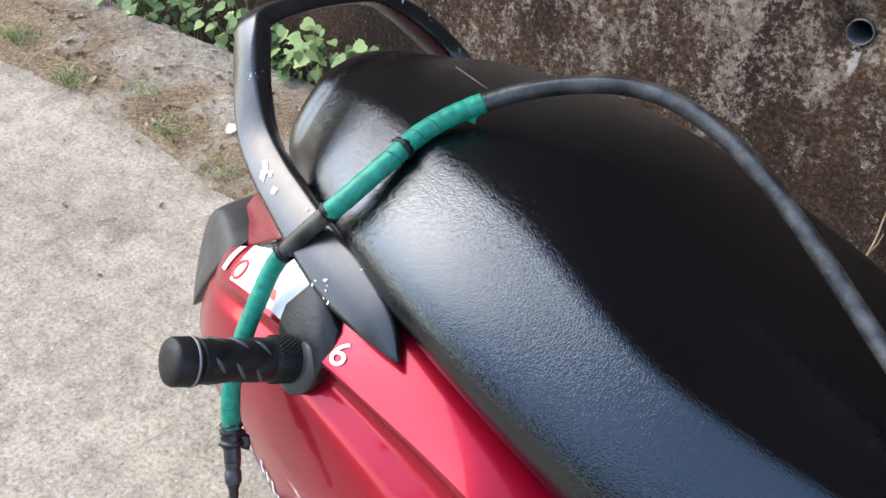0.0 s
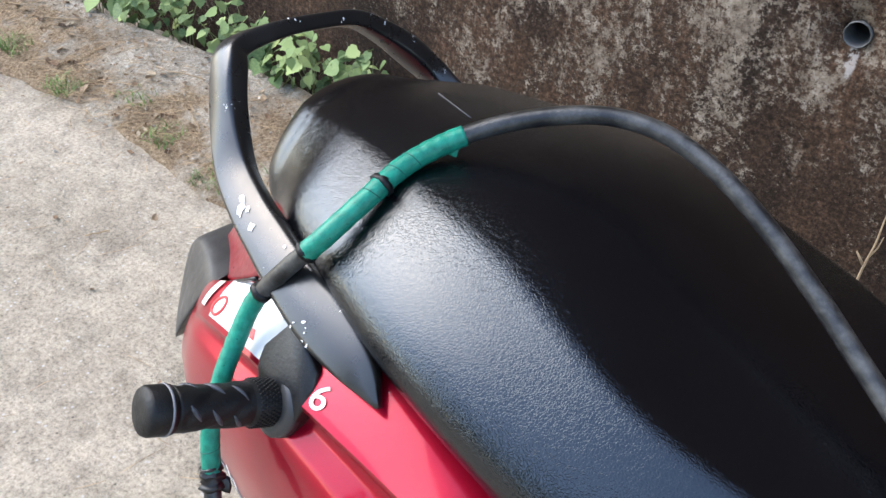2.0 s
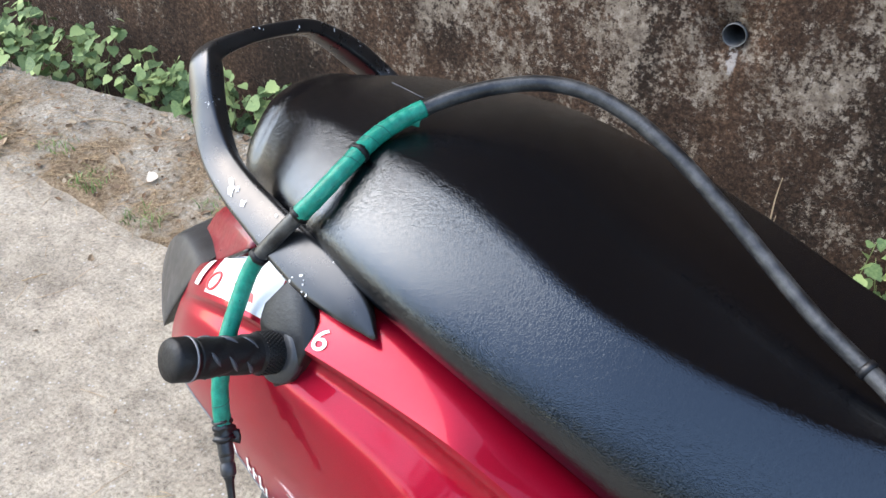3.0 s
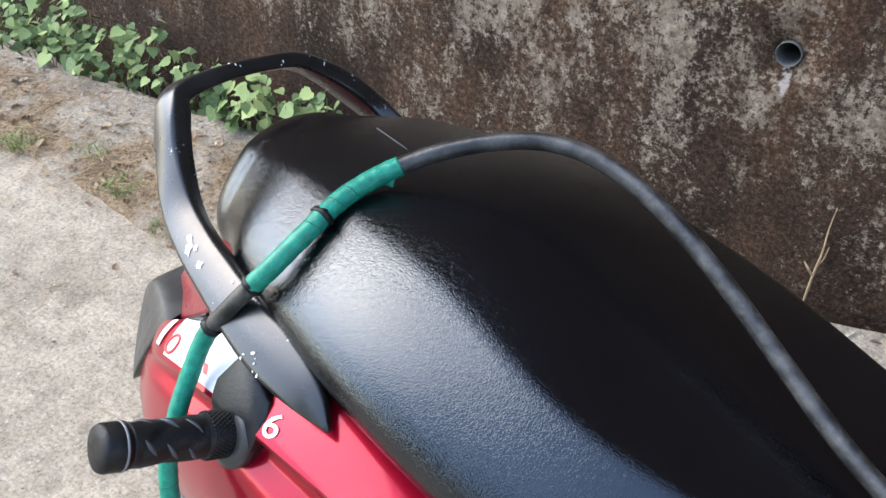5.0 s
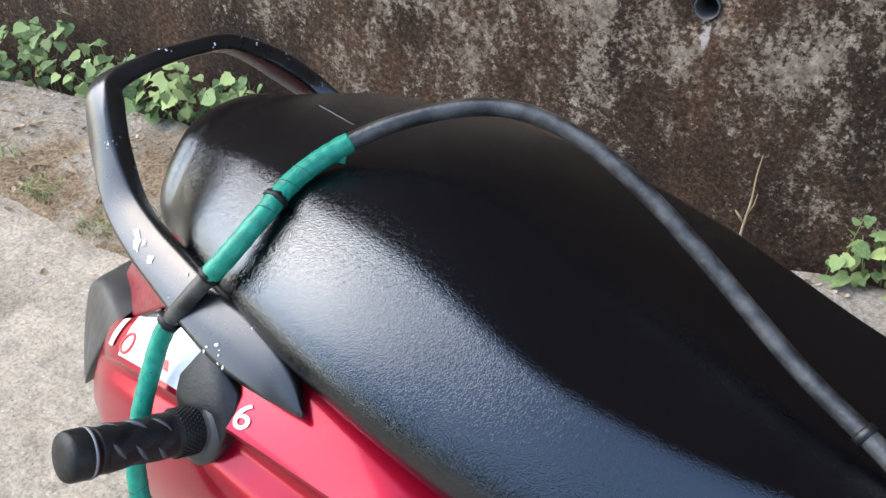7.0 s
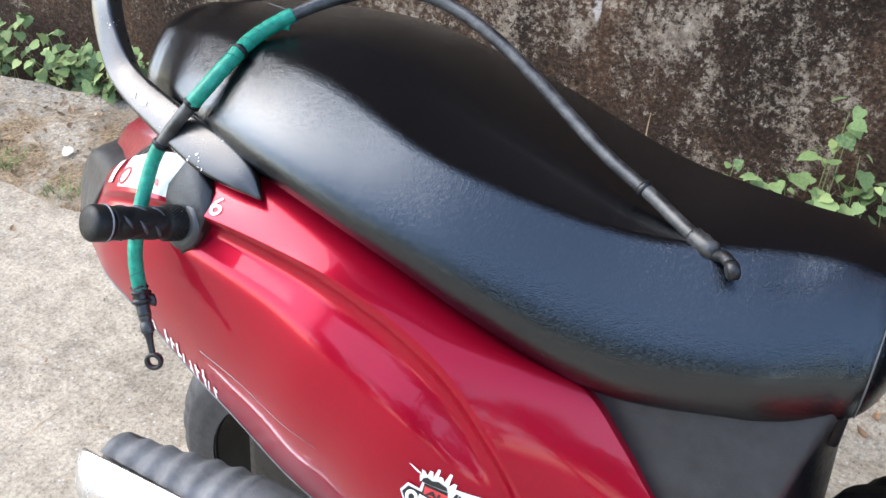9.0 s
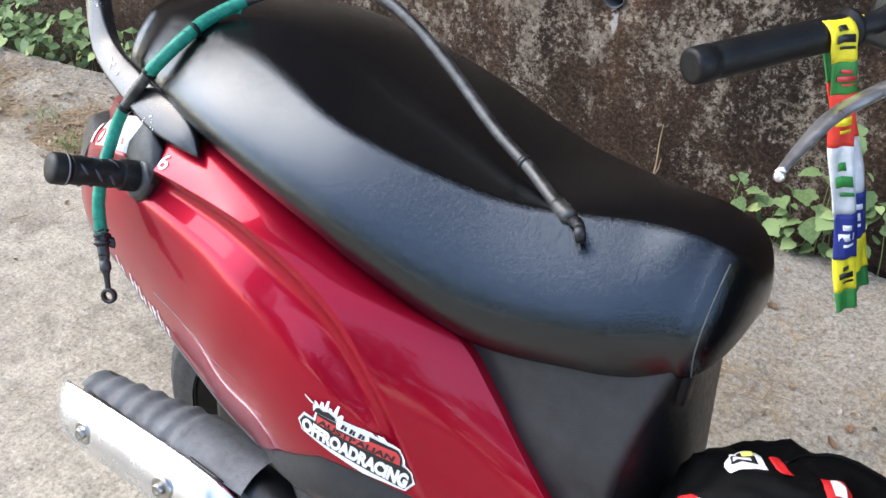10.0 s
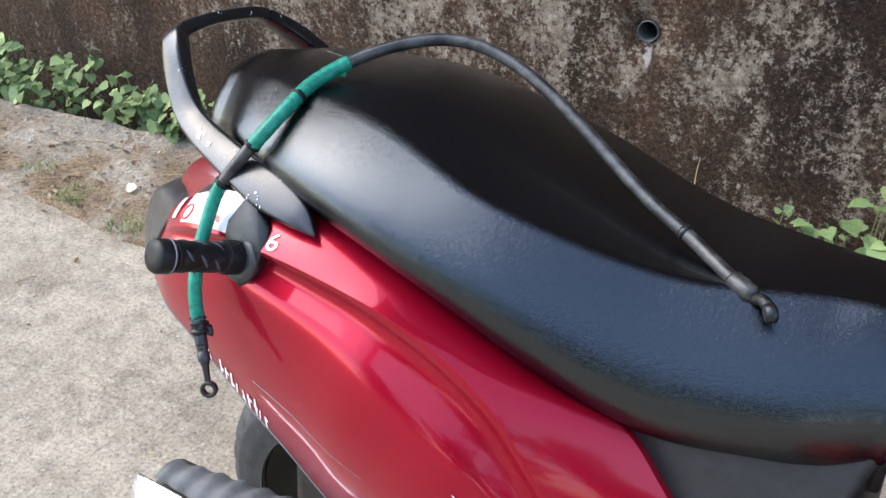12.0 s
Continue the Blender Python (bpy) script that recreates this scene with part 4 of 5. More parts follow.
def build_wheel(x, radius=0.208, rim_r=0.128):
    """A tyre with a notched tread and ringed side walls on a dark rim, standing on the ground."""
    bm = bmesh.new()
    rows = []
    n, m = 160, 34
    for i in range(n):
        a = 2 * math.pi * i / n
        row = []
        for k in range(m + 1):
            b = math.pi * (k / m) - math.pi / 2
            y = 0.050 * math.copysign(abs(math.sin(b)) ** 0.85, b)
            r = rim_r + (radius - rim_r) * max(0.0, math.cos(b)) ** 0.60
            shoulder = 0.45 < abs(b) < 1.0
            if i % 5 < 2 and (shoulder or 0.08 < abs(b) < 0.30):
                r -= 0.007
            if 1.12 < abs(b) < 1.21 or 1.38 < abs(b) < 1.47:
                y *= 1.07
            row.append((math.cos(a) * r, y, math.sin(a) * r))
        rows.append(row)
    grid(bm, rows, close_u=True)
    bmesh.ops.translate(bm, verts=bm.verts[:], vec=(x, 0, radius + 0.002))
    wheel = part("wheel", bm, TYRE, scooter, "grooved black scooter tyre")
    bm = bmesh.new()
    lathe(bm, [(-0.030, 0.02), (-0.030, 0.045), (-0.012, 0.055), (-0.010, 0.108), (-0.040, 0.124), (-0.044, 0.130), (0.044, 0.130), (0.040, 0.124), (0.010, 0.108), (0.012, 0.055), (0.030, 0.045), (0.030, 0.02)], (x, 0, radius + 0.002), (0, 1, 0), 48)
    part("rim", bm, RUBBER, wheel, "black painted rim")
    for side in (-1, 1):
        bm = bmesh.new()
        tube(bm, [(x + 0.130 * math.cos(t), side * 0.044, radius + 0.002 + 0.130 * math.sin(t)) for t in [2 * math.pi * q / 60 for q in range(61)]], 0.0016, 6)
        part("rim_edge", bm, SHIELD, wheel, "pale worn rim edge")
    return wheel


build_wheel(-0.288)
build_wheel(0.93)


def build_front():
    part("floorboard", bevelled_box((0.10, -0.165, 0.235), (0.66, 0.165, 0.272), 0.012), GREY, scooter, "grey plastic floorboard")
    part("frame_rail", bevelled_box((-0.20, -0.06, 0.20), (0.60, 0.06, 0.245), 0.012), BLACK, scooter)
    bm = bmesh.new()
    rows = []
    for k in range(21):
        f = k / 20
        z = 0.27 + 0.60 * f
        x = 0.66 + 0.03 * math.sin(math.pi * f) - 0.07 * max(0, f - 0.3)
        w = 0.17 + 0.035 * math.sin(math.pi * f) - 0.06 * max(0, f - 0.7) / 0.3
        rows.append([(x - 0.05 * (1 - (2 * i / 16 - 1) ** 2) * -1 - 0.05, w * (2 * i / 16 - 1), z) for i in range(17)])
    back = [[(x + 0.03, y, z) for x, y, z in r] for r in rows]
    vs = grid(bm, rows)
    vb = grid(bm, back)
    n = len(vs)
    for i in range(n - 1):
        for c in (0, -1):
            bm.faces.new((vs[i][c], vs[i + 1][c], vb[i + 1][c], vb[i][c]))
    for i in range(16):
        for r in (0, -1):
            bm.faces.new((vs[r][i], vs[r][i + 1], vb[r][i + 1], vb[r][i]))
    part("leg_shield", bm, GREY, scooter, "dark grey inner leg shield")
    bm = bmesh.new()
    tube(bm, [(0.56, 0, 0.91), (0.66, 0, 0.72), (0.80, 0, 0.45), (0.86, 0, 0.32)], 0.026, 16)
    part("steering_column", bm, BLACK, scooter)
    bm = bmesh.new()
    tube(bm, [(0.86, 0.055, 0.34), (0.93, 0.058, 0.212)], 0.016, 12)
    tube(bm, [(0.86, -0.055, 0.34), (0.93, -0.058, 0.212)], 0.016, 12)
    tube(bm, [(0.86, -0.06, 0.335), (0.86, 0.06, 0.335)], 0.016, 12)
    part("fork", bm, BLACK, scooter)
    bm = bmesh.new()
    rows = []
    for i in range(25):
        a = radians(20 + 150 * i / 24)
        rows.append([(0.93 + math.cos(a) * (0.228 - 0.02 * (2 * k / 10 - 1) ** 2), 0.062 * (2 * k / 10 - 1), 0.21 + math.sin(a) * (0.228 - 0.02 * (2 * k / 10 - 1) ** 2)) for k in range(11)])
    grid(bm, rows)
    part("front_mudguard", bm, BLACK, scooter, "black front mudguard")
    bm = bmesh.new()
    tube(bm, [(0.05, 0.06, 0.24), (0.02, 0.16, 0.10), (0.0, 0.205, 0.032)], 0.009, 10)
    part("side_stand", bm, STEEL, scooter, "steel side stand")


build_front()


def build_handlebar():
    end, inner = Vector((0.275, -0.174, 0.926)), Vector((0.351, -0.050, 0.949))
    ax = (inner - end).normalized()
    bm = bmesh.new()
    line = [end + ax * 0.008, inner, inner + ax * 0.05, Vector((0.50, 0.02, 0.925)), Vector((0.56, 0.0, 0.905)), Vector((0.63, 0.10, 0.915)), Vector((0.66, 0.20, 0.925)), Vector((0.67, 0.30, 0.925))]
    tube(bm, curve_points(line, 40), 0.0082, 14)
    bar = part("handlebar", bm, BLACK, scooter, "black steel handlebar turned to the side")
    bm = bmesh.new()
    prof = [(0.0, 0.0085), (0.0, 0.0115), (0.002, 0.0123), (0.014, 0.0126), (0.015, 0.0120), (0.019, 0.0120)]
    prof += [(0.020 + 0.105 * i / 20, 0.0121 + (0.0002 if i % 2 else 0)) for i in range(21)] + [(0.127, 0.015), (0.131, 0.015), (0.132, 0.009)]
    lathe(bm, prof, end, ax, 36)
    grip = part("throttle_grip", bm, RUBBER, bar, "black textured rubber throttle grip")
    bm = bmesh.new()
    lathe(bm, [(0.003, 0.0060), (0.0004, 0.0066), (0.0004, 0.0084), (0.006, 0.0084)], end, ax, 20)
    part("bar_end", bm, plain("dull_brass", (0.45, 0.36, 0.22), 0.4, 0.8), grip, "pale open end of the bar")
    other = Vector((0.67, 0.30, 0.925))
    bm = bmesh.new()
    lathe(bm, [(0, 0.012), (0.0, 0.0168), (0.12, 0.0168), (0.124, 0.020), (0.128, 0.011)], other + Vector((0.002, 0.02, 0)), (-0.05, -1, 0), 30)
    part("left_grip", bm, RUBBER, bar)
    c = inner + ax * 0.052
    side = ax.cross(Vector((0, 0, 1))).normalized()
    pts = [c + ax * a + side * b + Vector((0, 0, z)) for a in (-0.028, 0.03) for b in (-0.027, 0.030) for z in (-0.026, 0.028)]
    part("switch_housing", hull(pts, 0.008), BLACK, bar, "black switch housing")
    pts = [c + ax * a + side * b + Vector((0, 0, z)) for a in (-0.03, -0.018) for b in (0.018, 0.034) for z in (-0.012, 0.012)]
    part("starter_switch", hull(pts, 0.003), PVC, bar, "pale worn switch")
    # brake lever
    bm = bmesh.new()
    tip = Vector((0.354, -0.212, 0.888))
    lev = [tip, Vector((0.357, -0.174, 0.898)), Vector((0.363, -0.138, 0.909)), Vector((0.378, -0.098, 0.919)), Vector((0.392, -0.050, 0.923)), Vector((0.405, -0.015, 0.925))]
    bar_sweep(bm, lev, [0.005, 0.009, 0.012, 0.0125, 0.012, 0.012], [0.004, 0.006, 0.007, 0.008, 0.008, 0.008], (-0.35, -0.15, 0.92), 40, 0.55)
    lever = part("brake_lever", bm, POLISH, bar, "polished alloy brake lever")
    bm = bmesh.new()
    bmesh.ops.create_uvsphere(bm, u_segments=16, v_segments=10, radius=0.0036, matrix=Matrix.Translation(tip + Vector((0.001, -0.001, -0.001))))
    part("lever_tip", bm, POLISH, lever)
    bm = hull([Vector((0.58, 0, 0.93)) + Vector((a, b, z)) for a, b, z in ((-0.07, 0.07, -0.05), (-0.07, -0.07, -0.05), (0.10, 0.10, -0.06), (0.10, -0.10, -0.06), (-0.04, 0.07, 0.03), (-0.04, -0.07, 0.03), (0.08, 0.08, 0.02), (0.08, -0.08, 0.02), (0.14, 0.0, -0.05))], 0.02)
    part("head_cowl", bm, BLACK, bar, "black handlebar cowl")


build_handlebar()

# ---- loose things on the scooter ----
HOSE_LINE = [(-0.316, 0.240, 0.610), (-0.326, 0.250, 0.629), (-0.334, 0.262, 0.662), (-0.339, 0.281, 0.692), (-0.340, 0.301, 0.719), (-0.336, 0.318, 0.745), (-0.316, 0.331, 0.775), (-0.295, 0.346, 0.802), (-0.285, 0.378, 0.821),
             (-0.281, 0.412, 0.832), (-0.268, 0.446, 0.841), (-0.246, 0.473, 0.850), (-0.218, 0.496, 0.857), (-0.187, 0.514, 0.860), (-0.153, 0.522, 0.857), (-0.115, 0.520, 0.847), (-0.075, 0.510, 0.832), (-0.030, 0.494, 0.811),
             (0.015, 0.474, 0.789), (0.060, 0.452, 0.770), (0.105, 0.431, 0.757), (0.140, 0.408, 0.749), (0.165, 0.393, 0.745)]


def build_hose():
    hose = empty("brake_hose", Matrix.Translation((-0.05, 0.5, 0.80)))
    tagged(hose, "old black brake hose with green tape lying over the seat", "hose")
    inv = Matrix.Translation((0.05, -0.5, -0.80))
    line = [inv @ p for p in curve_points(HOSE_LINE, 160)]

    def cut(a, b):
        return line[int(a * 159):int(b * 159) + 1]

    bm = bmesh.new()
    tube(bm, line, 0.0064, 16)
    part("rubber_hose", bm, HOSE, hose)
    for name, a, b, r in (("lower_tape", 0.048, 0.245, 0.0070), ("upper_tape", 0.305, 0.470, 0.0073)):
        bm = bmesh.new()
        seg = cut(a, b)
        fine = curve_points(seg, len(seg) * 3)
        rad = [r + 0.00015 * math.sin(i * 0.9) * math.sin(i * 0.23) + 0.0003 * noise.noise((i * 0.21, 3, 1)) for i in range(len(fine))]
        tube(bm, fine, rad, 18)
        tape = part(name, bm, TAPE, hose, "wrinkled green insulating tape")
        # the edge of the wound tape
        bm = bmesh.new()
        turns = 26 * (b - a) / 0.165
        coil = []
        fine = curve_points(seg, 240)
        for i in range(95, 185) if name == "upper_tape" else range(12, 40):
            t = (fine[i + 1] - fine[i - 1]).normalized()
            u = t.cross(Vector((0.86, -0.40, 0.31))).normalized()
            w = t.cross(u)
            ang = 2 * math.pi * turns * 0.42 * i / 239 + 2.2 * noise.noise((i * 0.05, a, 0))
            coil.append(fine[i] + (u * math.cos(ang) + w * math.sin(ang)) * (r + 0.0001))
        tube(bm, coil, 0.00035, 5)
        part("tape_edge", bm, plain("dark_tape_edge", (0.0, 0.08, 0.055), 0.5), tape)
    # loose tape ends and knots
    end = line[int(0.470 * 159)]
    bm = bmesh.new()
    grid(bm, [[end + Vector((-0.004 + 0.006 * i, -0.008 - 0.002 * j + 0.001 * math.sin(i), -0.003 - 0.004 * j)) for j in range(3)] for i in range(-1, 2)])
    flap = part("tape_flap", bm, TAPE, hose, "loose tape end")
    sol = flap.modifiers.new("thick", "SOLIDIFY")
    sol.thickness = 0.0006
    for f, r in ((0.385, 0.0088), (0.245, 0.0082), (0.305, 0.0080)):
        bm = bmesh.new()
        p = line[int(f * 159)]
        q = line[int(f * 159) + 1]
        d = (q - p).normalized()
        lathe(bm, [(-0.003, 0.006), (-0.0022, r), (0.0012, r * 0.97), (0.003, 0.006)], p, d, 14)
        for v in bm.verts:
            v.co += Vector((noise.noise(v.co * 400), noise.noise(v.co * 410 + Vector((5, 0, 0))), noise.noise(v.co * 420))) * 0.0016
        part("tie", bm, RUBBER, hose, "dark twisted tape end")
    # fitting at the hanging end
    p, q = line[0], line[8]
    d = (p - q).normalized()
    across = d.cross(Vector((0.86, -0.40, 0.31))).normalized()
    bm = bmesh.new()
    prof = [(-0.030, 0.0064)] + [(-0.029 + 0.0016 * k, 0.0078 + 0.0012 * math.sin(k * 2.3) + 0.0006 * math.sin(k * 5.1)) for k in range(11)] + [(-0.011, 0.0062)]
    lathe(bm, prof, p, d, 22)
    for v in bm.verts:
        v.co += Vector((noise.noise(v.co * 210), noise.noise(v.co * 190 + Vector((7, 0, 0))), noise.noise(v.co * 230))) * 0.0022
    part("tape_wrap", bm, BLACK, hose, "crumpled black tape wrap")
    bm = bmesh.new()
    grid(bm, [[p + d * (-0.022 + 0.012 * j / 4 + 0.003 * i / 4) + across * (-0.006 - 0.008 * i / 4 * (1 - 0.12 * abs(j - 2))) + Vector((0.0006 * math.sin(i * 2 + j), 0.0006 * math.cos(j * 2), 0)) for j in range(5)] for i in range(5)])
    wing = part("tape_wing", bm, BLACK, hose, "loose black tape end")
    wing.modifiers.new("thick", "SOLIDIFY").thickness = 0.0008
    bm = bmesh.new()
    lathe(bm, [(-0.013, 0.0052), (-0.011, 0.0058), (-0.006, 0.0058), (-0.005, 0.0050), (-0.003, 0.0050), (-0.002, 0.0060), (0.003, 0.0060), (0.004, 0.0053), (0.006, 0.0053), (0.007, 0.0063), (0.015, 0.0063), (0.0165, 0.0052)], p, d, 20)
    part("ferrule", bm, SMOKED, hose, "black crimped ferrule")
    bm = bmesh.new()
    lathe(bm, [(0.015, 0.0050), (0.018, 0.0048), (0.020, 0.0038), (0.028, 0.0032), (0.037, 0.0031), (0.038, 0.0028)], p, d, 16)
    part("neck", bm, BLACK, hose)
    ring_c = p + d * 0.044
    ring_n = Vector((0.35, -0.85, 0.35)).normalized()
    a = ring_n.orthogonal().normalized()
    b = ring_n.cross(a)
    bm = bmesh.new()
    rows = []
    for i in range(28):
        t = 2 * math.pi * i / 28
        o = a * math.cos(t) + b * math.sin(t)
        rows.append([ring_c + o * (0.0068 + 0.0022 * math.copysign(abs(math.cos(k)) ** 0.6, math.cos(k))) + ring_n * (0.0034 * math.copysign(abs(math.sin(k)) ** 0.6, math.sin(k))) for k in [2 * math.pi * j / 12 for j in range(12)]])
    grid(bm, rows, close_u=True, close_v=True)
    part("banjo_eye", bm, BLACK, hose, "black banjo eye")
    # collars and bent fitting at the other end
    for f in (0.905,):
        bm = bmesh.new()
        p, q = line[int(f * 159)], line[int(f * 159) + 1]
        lathe(bm, [(-0.003, 0.006), (-0.003, 0.0075), (0.002, 0.0077), (0.003, 0.006)], p, (q - p).normalized(), 16)
        part("collar", bm, BLACK, hose)
    p, q = line[-1], line[-4]
    d = (p - q).normalized()
    bm = bmesh.new()
    lathe(bm, [(-0.022, 0.0066), (-0.020, 0.0084), (-0.015, 0.0078), (-0.011, 0.0088), (-0.006, 0.0080), (0.0, 0.0086), (0.003, 0.0066), (0.005, 0.005)], p, d, 16)
    part("crimp", bm, HOSE, hose, "crimped black end sleeve")
    bm = bmesh.new()
    tube(bm, curve_points([p, p + d * 0.006, p + Vector((0.011, -0.008, 0.003)), p + Vector((0.017, -0.015, 0.003))], 12), 0.0052, 12)
    part("bent_neck", bm, BLACK, hose)
    bm = bmesh.new()
    lathe(bm, [(-0.0050, 0.0030), (-0.0048, 0.0062), (-0.0035, 0.0080), (0.0035, 0.0080), (0.0048, 0.0062), (0.0040, 0.0034), (0.0028, 0.0030)], p + Vector((0.020, -0.020, 0.001)), (0.88, 0.44, 0.15), 24)
    part("end_eye", bm, BLACK, hose, "black eye fitting")


build_hose()


def build_lanyard():
    top = SCOOTER @ Vector((0.3345, -0.0800, 0.9415))
    strap = empty("lanyard", Matrix.Translation(top))
    tagged(strap, "yellow green red white blue printed lanyard over the grip", "lanyard")
    cols = {"yellow": plain("yellow_ribbon", (0.78, 0.62, 0.02), 0.6), "green": plain("green_ribbon", (0.03, 0.22, 0.04), 0.6), "red": plain("red_ribbon", (0.72, 0.04, 0.02), 0.6), "white": plain("white_ribbon", (0.62, 0.60, 0.57), 0.6), "blue": plain("blue_ribbon", (0.015, 0.025, 0.17), 0.6)}
    wide = Vector((0.57, 0.82, 0.02)).normalized()
    out = Vector((0.82, -0.57, 0.0)).normalized()
    fall = (SCOOTER.to_3x3() @ Vector((0.044, 0.004, -0.140))).normalized()
    rad = 0.0138

    def place(s, strand):
        sign = 1 if strand == 0 else -1
        arc = rad * math.pi / 2
        if s < arc:
            a = s / rad
            return out * (sign * rad * math.sin(a)) + Vector((0, 0, rad * math.cos(a))) + wide * (strand * 0.012)
        f = s - arc
        back = -0.75 * rad * min(1, f / 0.08) if strand == 0 else 0.0
        pos = out * (sign * rad + back) + fall * f + wide * (0.004 * min(1, f / 0.06))
        if strand:
            pos += wide * 0.012 + out * (0.9 * rad * min(1, f / 0.10)) + wide * (0.006 * min(1, f / 0.16) ** 1.6)
        return pos + wide * (0.0015 * math.sin(f * 60 + strand))

    for strand in (0, 1):
        z = 0.0
        for name, length in (("yellow", 0.034), ("green", 0.024), ("red", 0.040), ("white", 0.052 - 0.010 * strand), ("blue", 0.034), ("yellow", 0.026), ("green", 0.016)):
            z0, z1 = z, z + length
            z = z1
            bm = bmesh.new()
            rows = []
            for i in range(11):
                s = z0 + (z1 - z0) * i / 10
                turn = 0.25 * math.sin(s * 14 + strand * 2)
                across = wide * math.cos(turn) + out * math.sin(turn)
                half = 0.0108 - 0.0014 * min(1, s / 0.10)
                rows.append([place(s, strand) + across * (half * (2 * j / 6 - 1)) + out * (0.0012 * math.sin(j * 1.3 + s * 60)) for j in range(7)])
            grid(bm, rows)
            ob = part(name + "_band", bm, cols[name], strap)
            ob.modifiers.new("thick", "SOLIDIFY").thickness = 0.0012
            # unreadable printed marks
            if strand == 0 or (strand and name == "blue"):
                ink = {"yellow": INK, "green": REDINK, "white": cols["green"], "blue": WHITE, "red": cols["yellow"]}[name]
                if z1 - z0 < 0.02:
                    continue
                for q, (g0, g1, h0, h1) in enumerate(((0.22, 0.34, 2, 4), (0.42, 0.58, 1, 5), (0.66, 0.72, 2, 5))):
                    bm = bmesh.new()
                    ends = []
                    for g in (g0, g1):
                        r0 = rows[int(round(g * 10))]
                        r1 = rows[min(10, int(round(g * 10)) + 1)]
                        f = g * 10 - int(round(g * 10))
                        ends.append([r0[k] + (r1[k] - r0[k]) * f + out * 0.0015 for k in (h0, (h0 + h1) // 2, h1)])
                    grid(bm, ends)
                    mk = part("mark", bm, ink, ob)
                    mk.modifiers.new("thick", "SOLIDIFY").thickness = 0.0004


build_lanyard()


def build_bag():
    centre = Vector((0.452, -0.085, 0.432))
    rad = Vector((0.150, 0.110, 0.152))
    bag = empty("backpack", SCOOTER @ Matrix.Translation((centre.x, centre.y, 0.272)))
    tagged(bag, "stuffed black and red nylon bag on the floorboard", "bag")

    def at(a, b, lift=0.0):
        """a round the bag, b up from its waist, in degrees."""
        ca, sa, cb, sb = math.cos(radians(a)), math.sin(radians(a)), math.cos(radians(b)), math.sin(radians(b))
        e = 0.72
        d = Vector((math.copysign(abs(ca) ** e, ca) * abs(cb) ** e, math.copysign(abs(sa) ** e, sa) * abs(cb) ** e, math.copysign(abs(sb) ** e, sb)))
        n = 1 + 0.07 * noise.noise(d * 2.3) + 0.04 * noise.noise(d * 6 + Vector((3, 0, 0))) + 0.012 * noise.noise(d * 15)
        p = Vector((d.x * rad.x, d.y * rad.y, d.z * rad.z)) * n
        return p + p.normalized() * lift + Vector((0, 0, 0.160))

    bm = bmesh.new()
    rows = [[at(360 * k / 64, -88 + 176 * i / 40) for k in range(64)] for i in range(41)]
    vs = grid(bm, rows, close_v=True)
    bm.faces.new(vs[0])
    bm.faces.new(vs[-1])
    part("bag_body", bm, CLOTH, bag, "black nylon body")

    def quad(name, corners, material, lift=0.003, label=""):
        """A sewn piece between four corners given in degrees round and up."""
        a, b, c, d = (Vector((*p, 0)) for p in corners)
        bm = bmesh.new()
        rows = []
        for i in range(9):
            row = []
            for j in range(9):
                p = a.lerp(b, i / 8).lerp(d.lerp(c, i / 8), j / 8)
                row.append(at(p.x, p.y, lift * (1 if 0 < i < 8 and 0 < j < 8 else 0.3)))
            rows.append(row)
        grid(bm, rows)
        return part(name, bm, material, bag, label)

    def crown(name, u0, u1, v0, v1, material, lift, label=""):
        """A flat piece on the top of the bag."""
        bm = bmesh.new()
        rows = []
        for i in range(9):
            row = []
            for j in range(9):
                u, v = u0 + (u1 - u0) * i / 8, v0 + (v1 - v0) * j / 8
                x, y = -0.011 + u * 0.86 + v * 0.50, 0.005 + u * 0.50 - v * 0.86
                e = 2 / 0.72
                zz = max(0.0, 1 - abs(x / rad.x) ** e - abs(y / rad.y) ** e) ** (1 / e)
                d = Vector((x / rad.x, y / rad.y, zz))
                n = 1 + 0.07 * noise.noise(d * 2.3) + 0.04 * noise.noise(d * 6 + Vector((3, 0, 0))) + 0.012 * noise.noise(d * 15)
                row.append(Vector((x * n, y * n, zz * rad.z * n + lift + 0.160)))
            rows.append(row)
        grid(bm, rows)
        return part(name, bm, material, bag, label)

    quad("red_panel", ((188, 36), (199, 48), (226, 42), (206, 22)), REDCLOTH, 0.005, "red padded panel")
    quad("logo_mark", ((198, 40), (201, 43), (208, 42), (203, 39)), CLOTH, 0.0062)
    quad("logo_mark", ((206, 39), (207, 41), (219, 40), (216, 38)), WHITE, 0.0062)
    quad("red_panel", ((184, 28), (188, 33), (203, 24), (200, 10)), REDCLOTH, 0.005)
    for k in range(6):
        a = 203 + 6 * k
        quad("red_rib", ((a, 46 + k), (a + 3.2, 47 + k), (a + 27 - 2 * k, 43), (a + 23 - 2 * k, 41)), REDCLOTH, 0.004)
    bm = bmesh.new()
    tube(bm, [at(201 + 44 * i / 20, 48 + 9 * min(1, i / 10), 0.002) for i in range(21)], 0.0028, 8, squash=(1.0, 0.5))
    part("white_piping", bm, WHITE, bag)
    quad("red_wedge", ((154, 65), (145, 68), (172, 79), (179, 77)), REDCLOTH, 0.003)
    crown("side_tag", -0.011, 0.011, -0.016, 0.016, REDCLOTH, 0.0020, "red square tag")
    crown("tag_mark", -0.005, 0.006, -0.008, 0.008, WHITE, 0.0034)
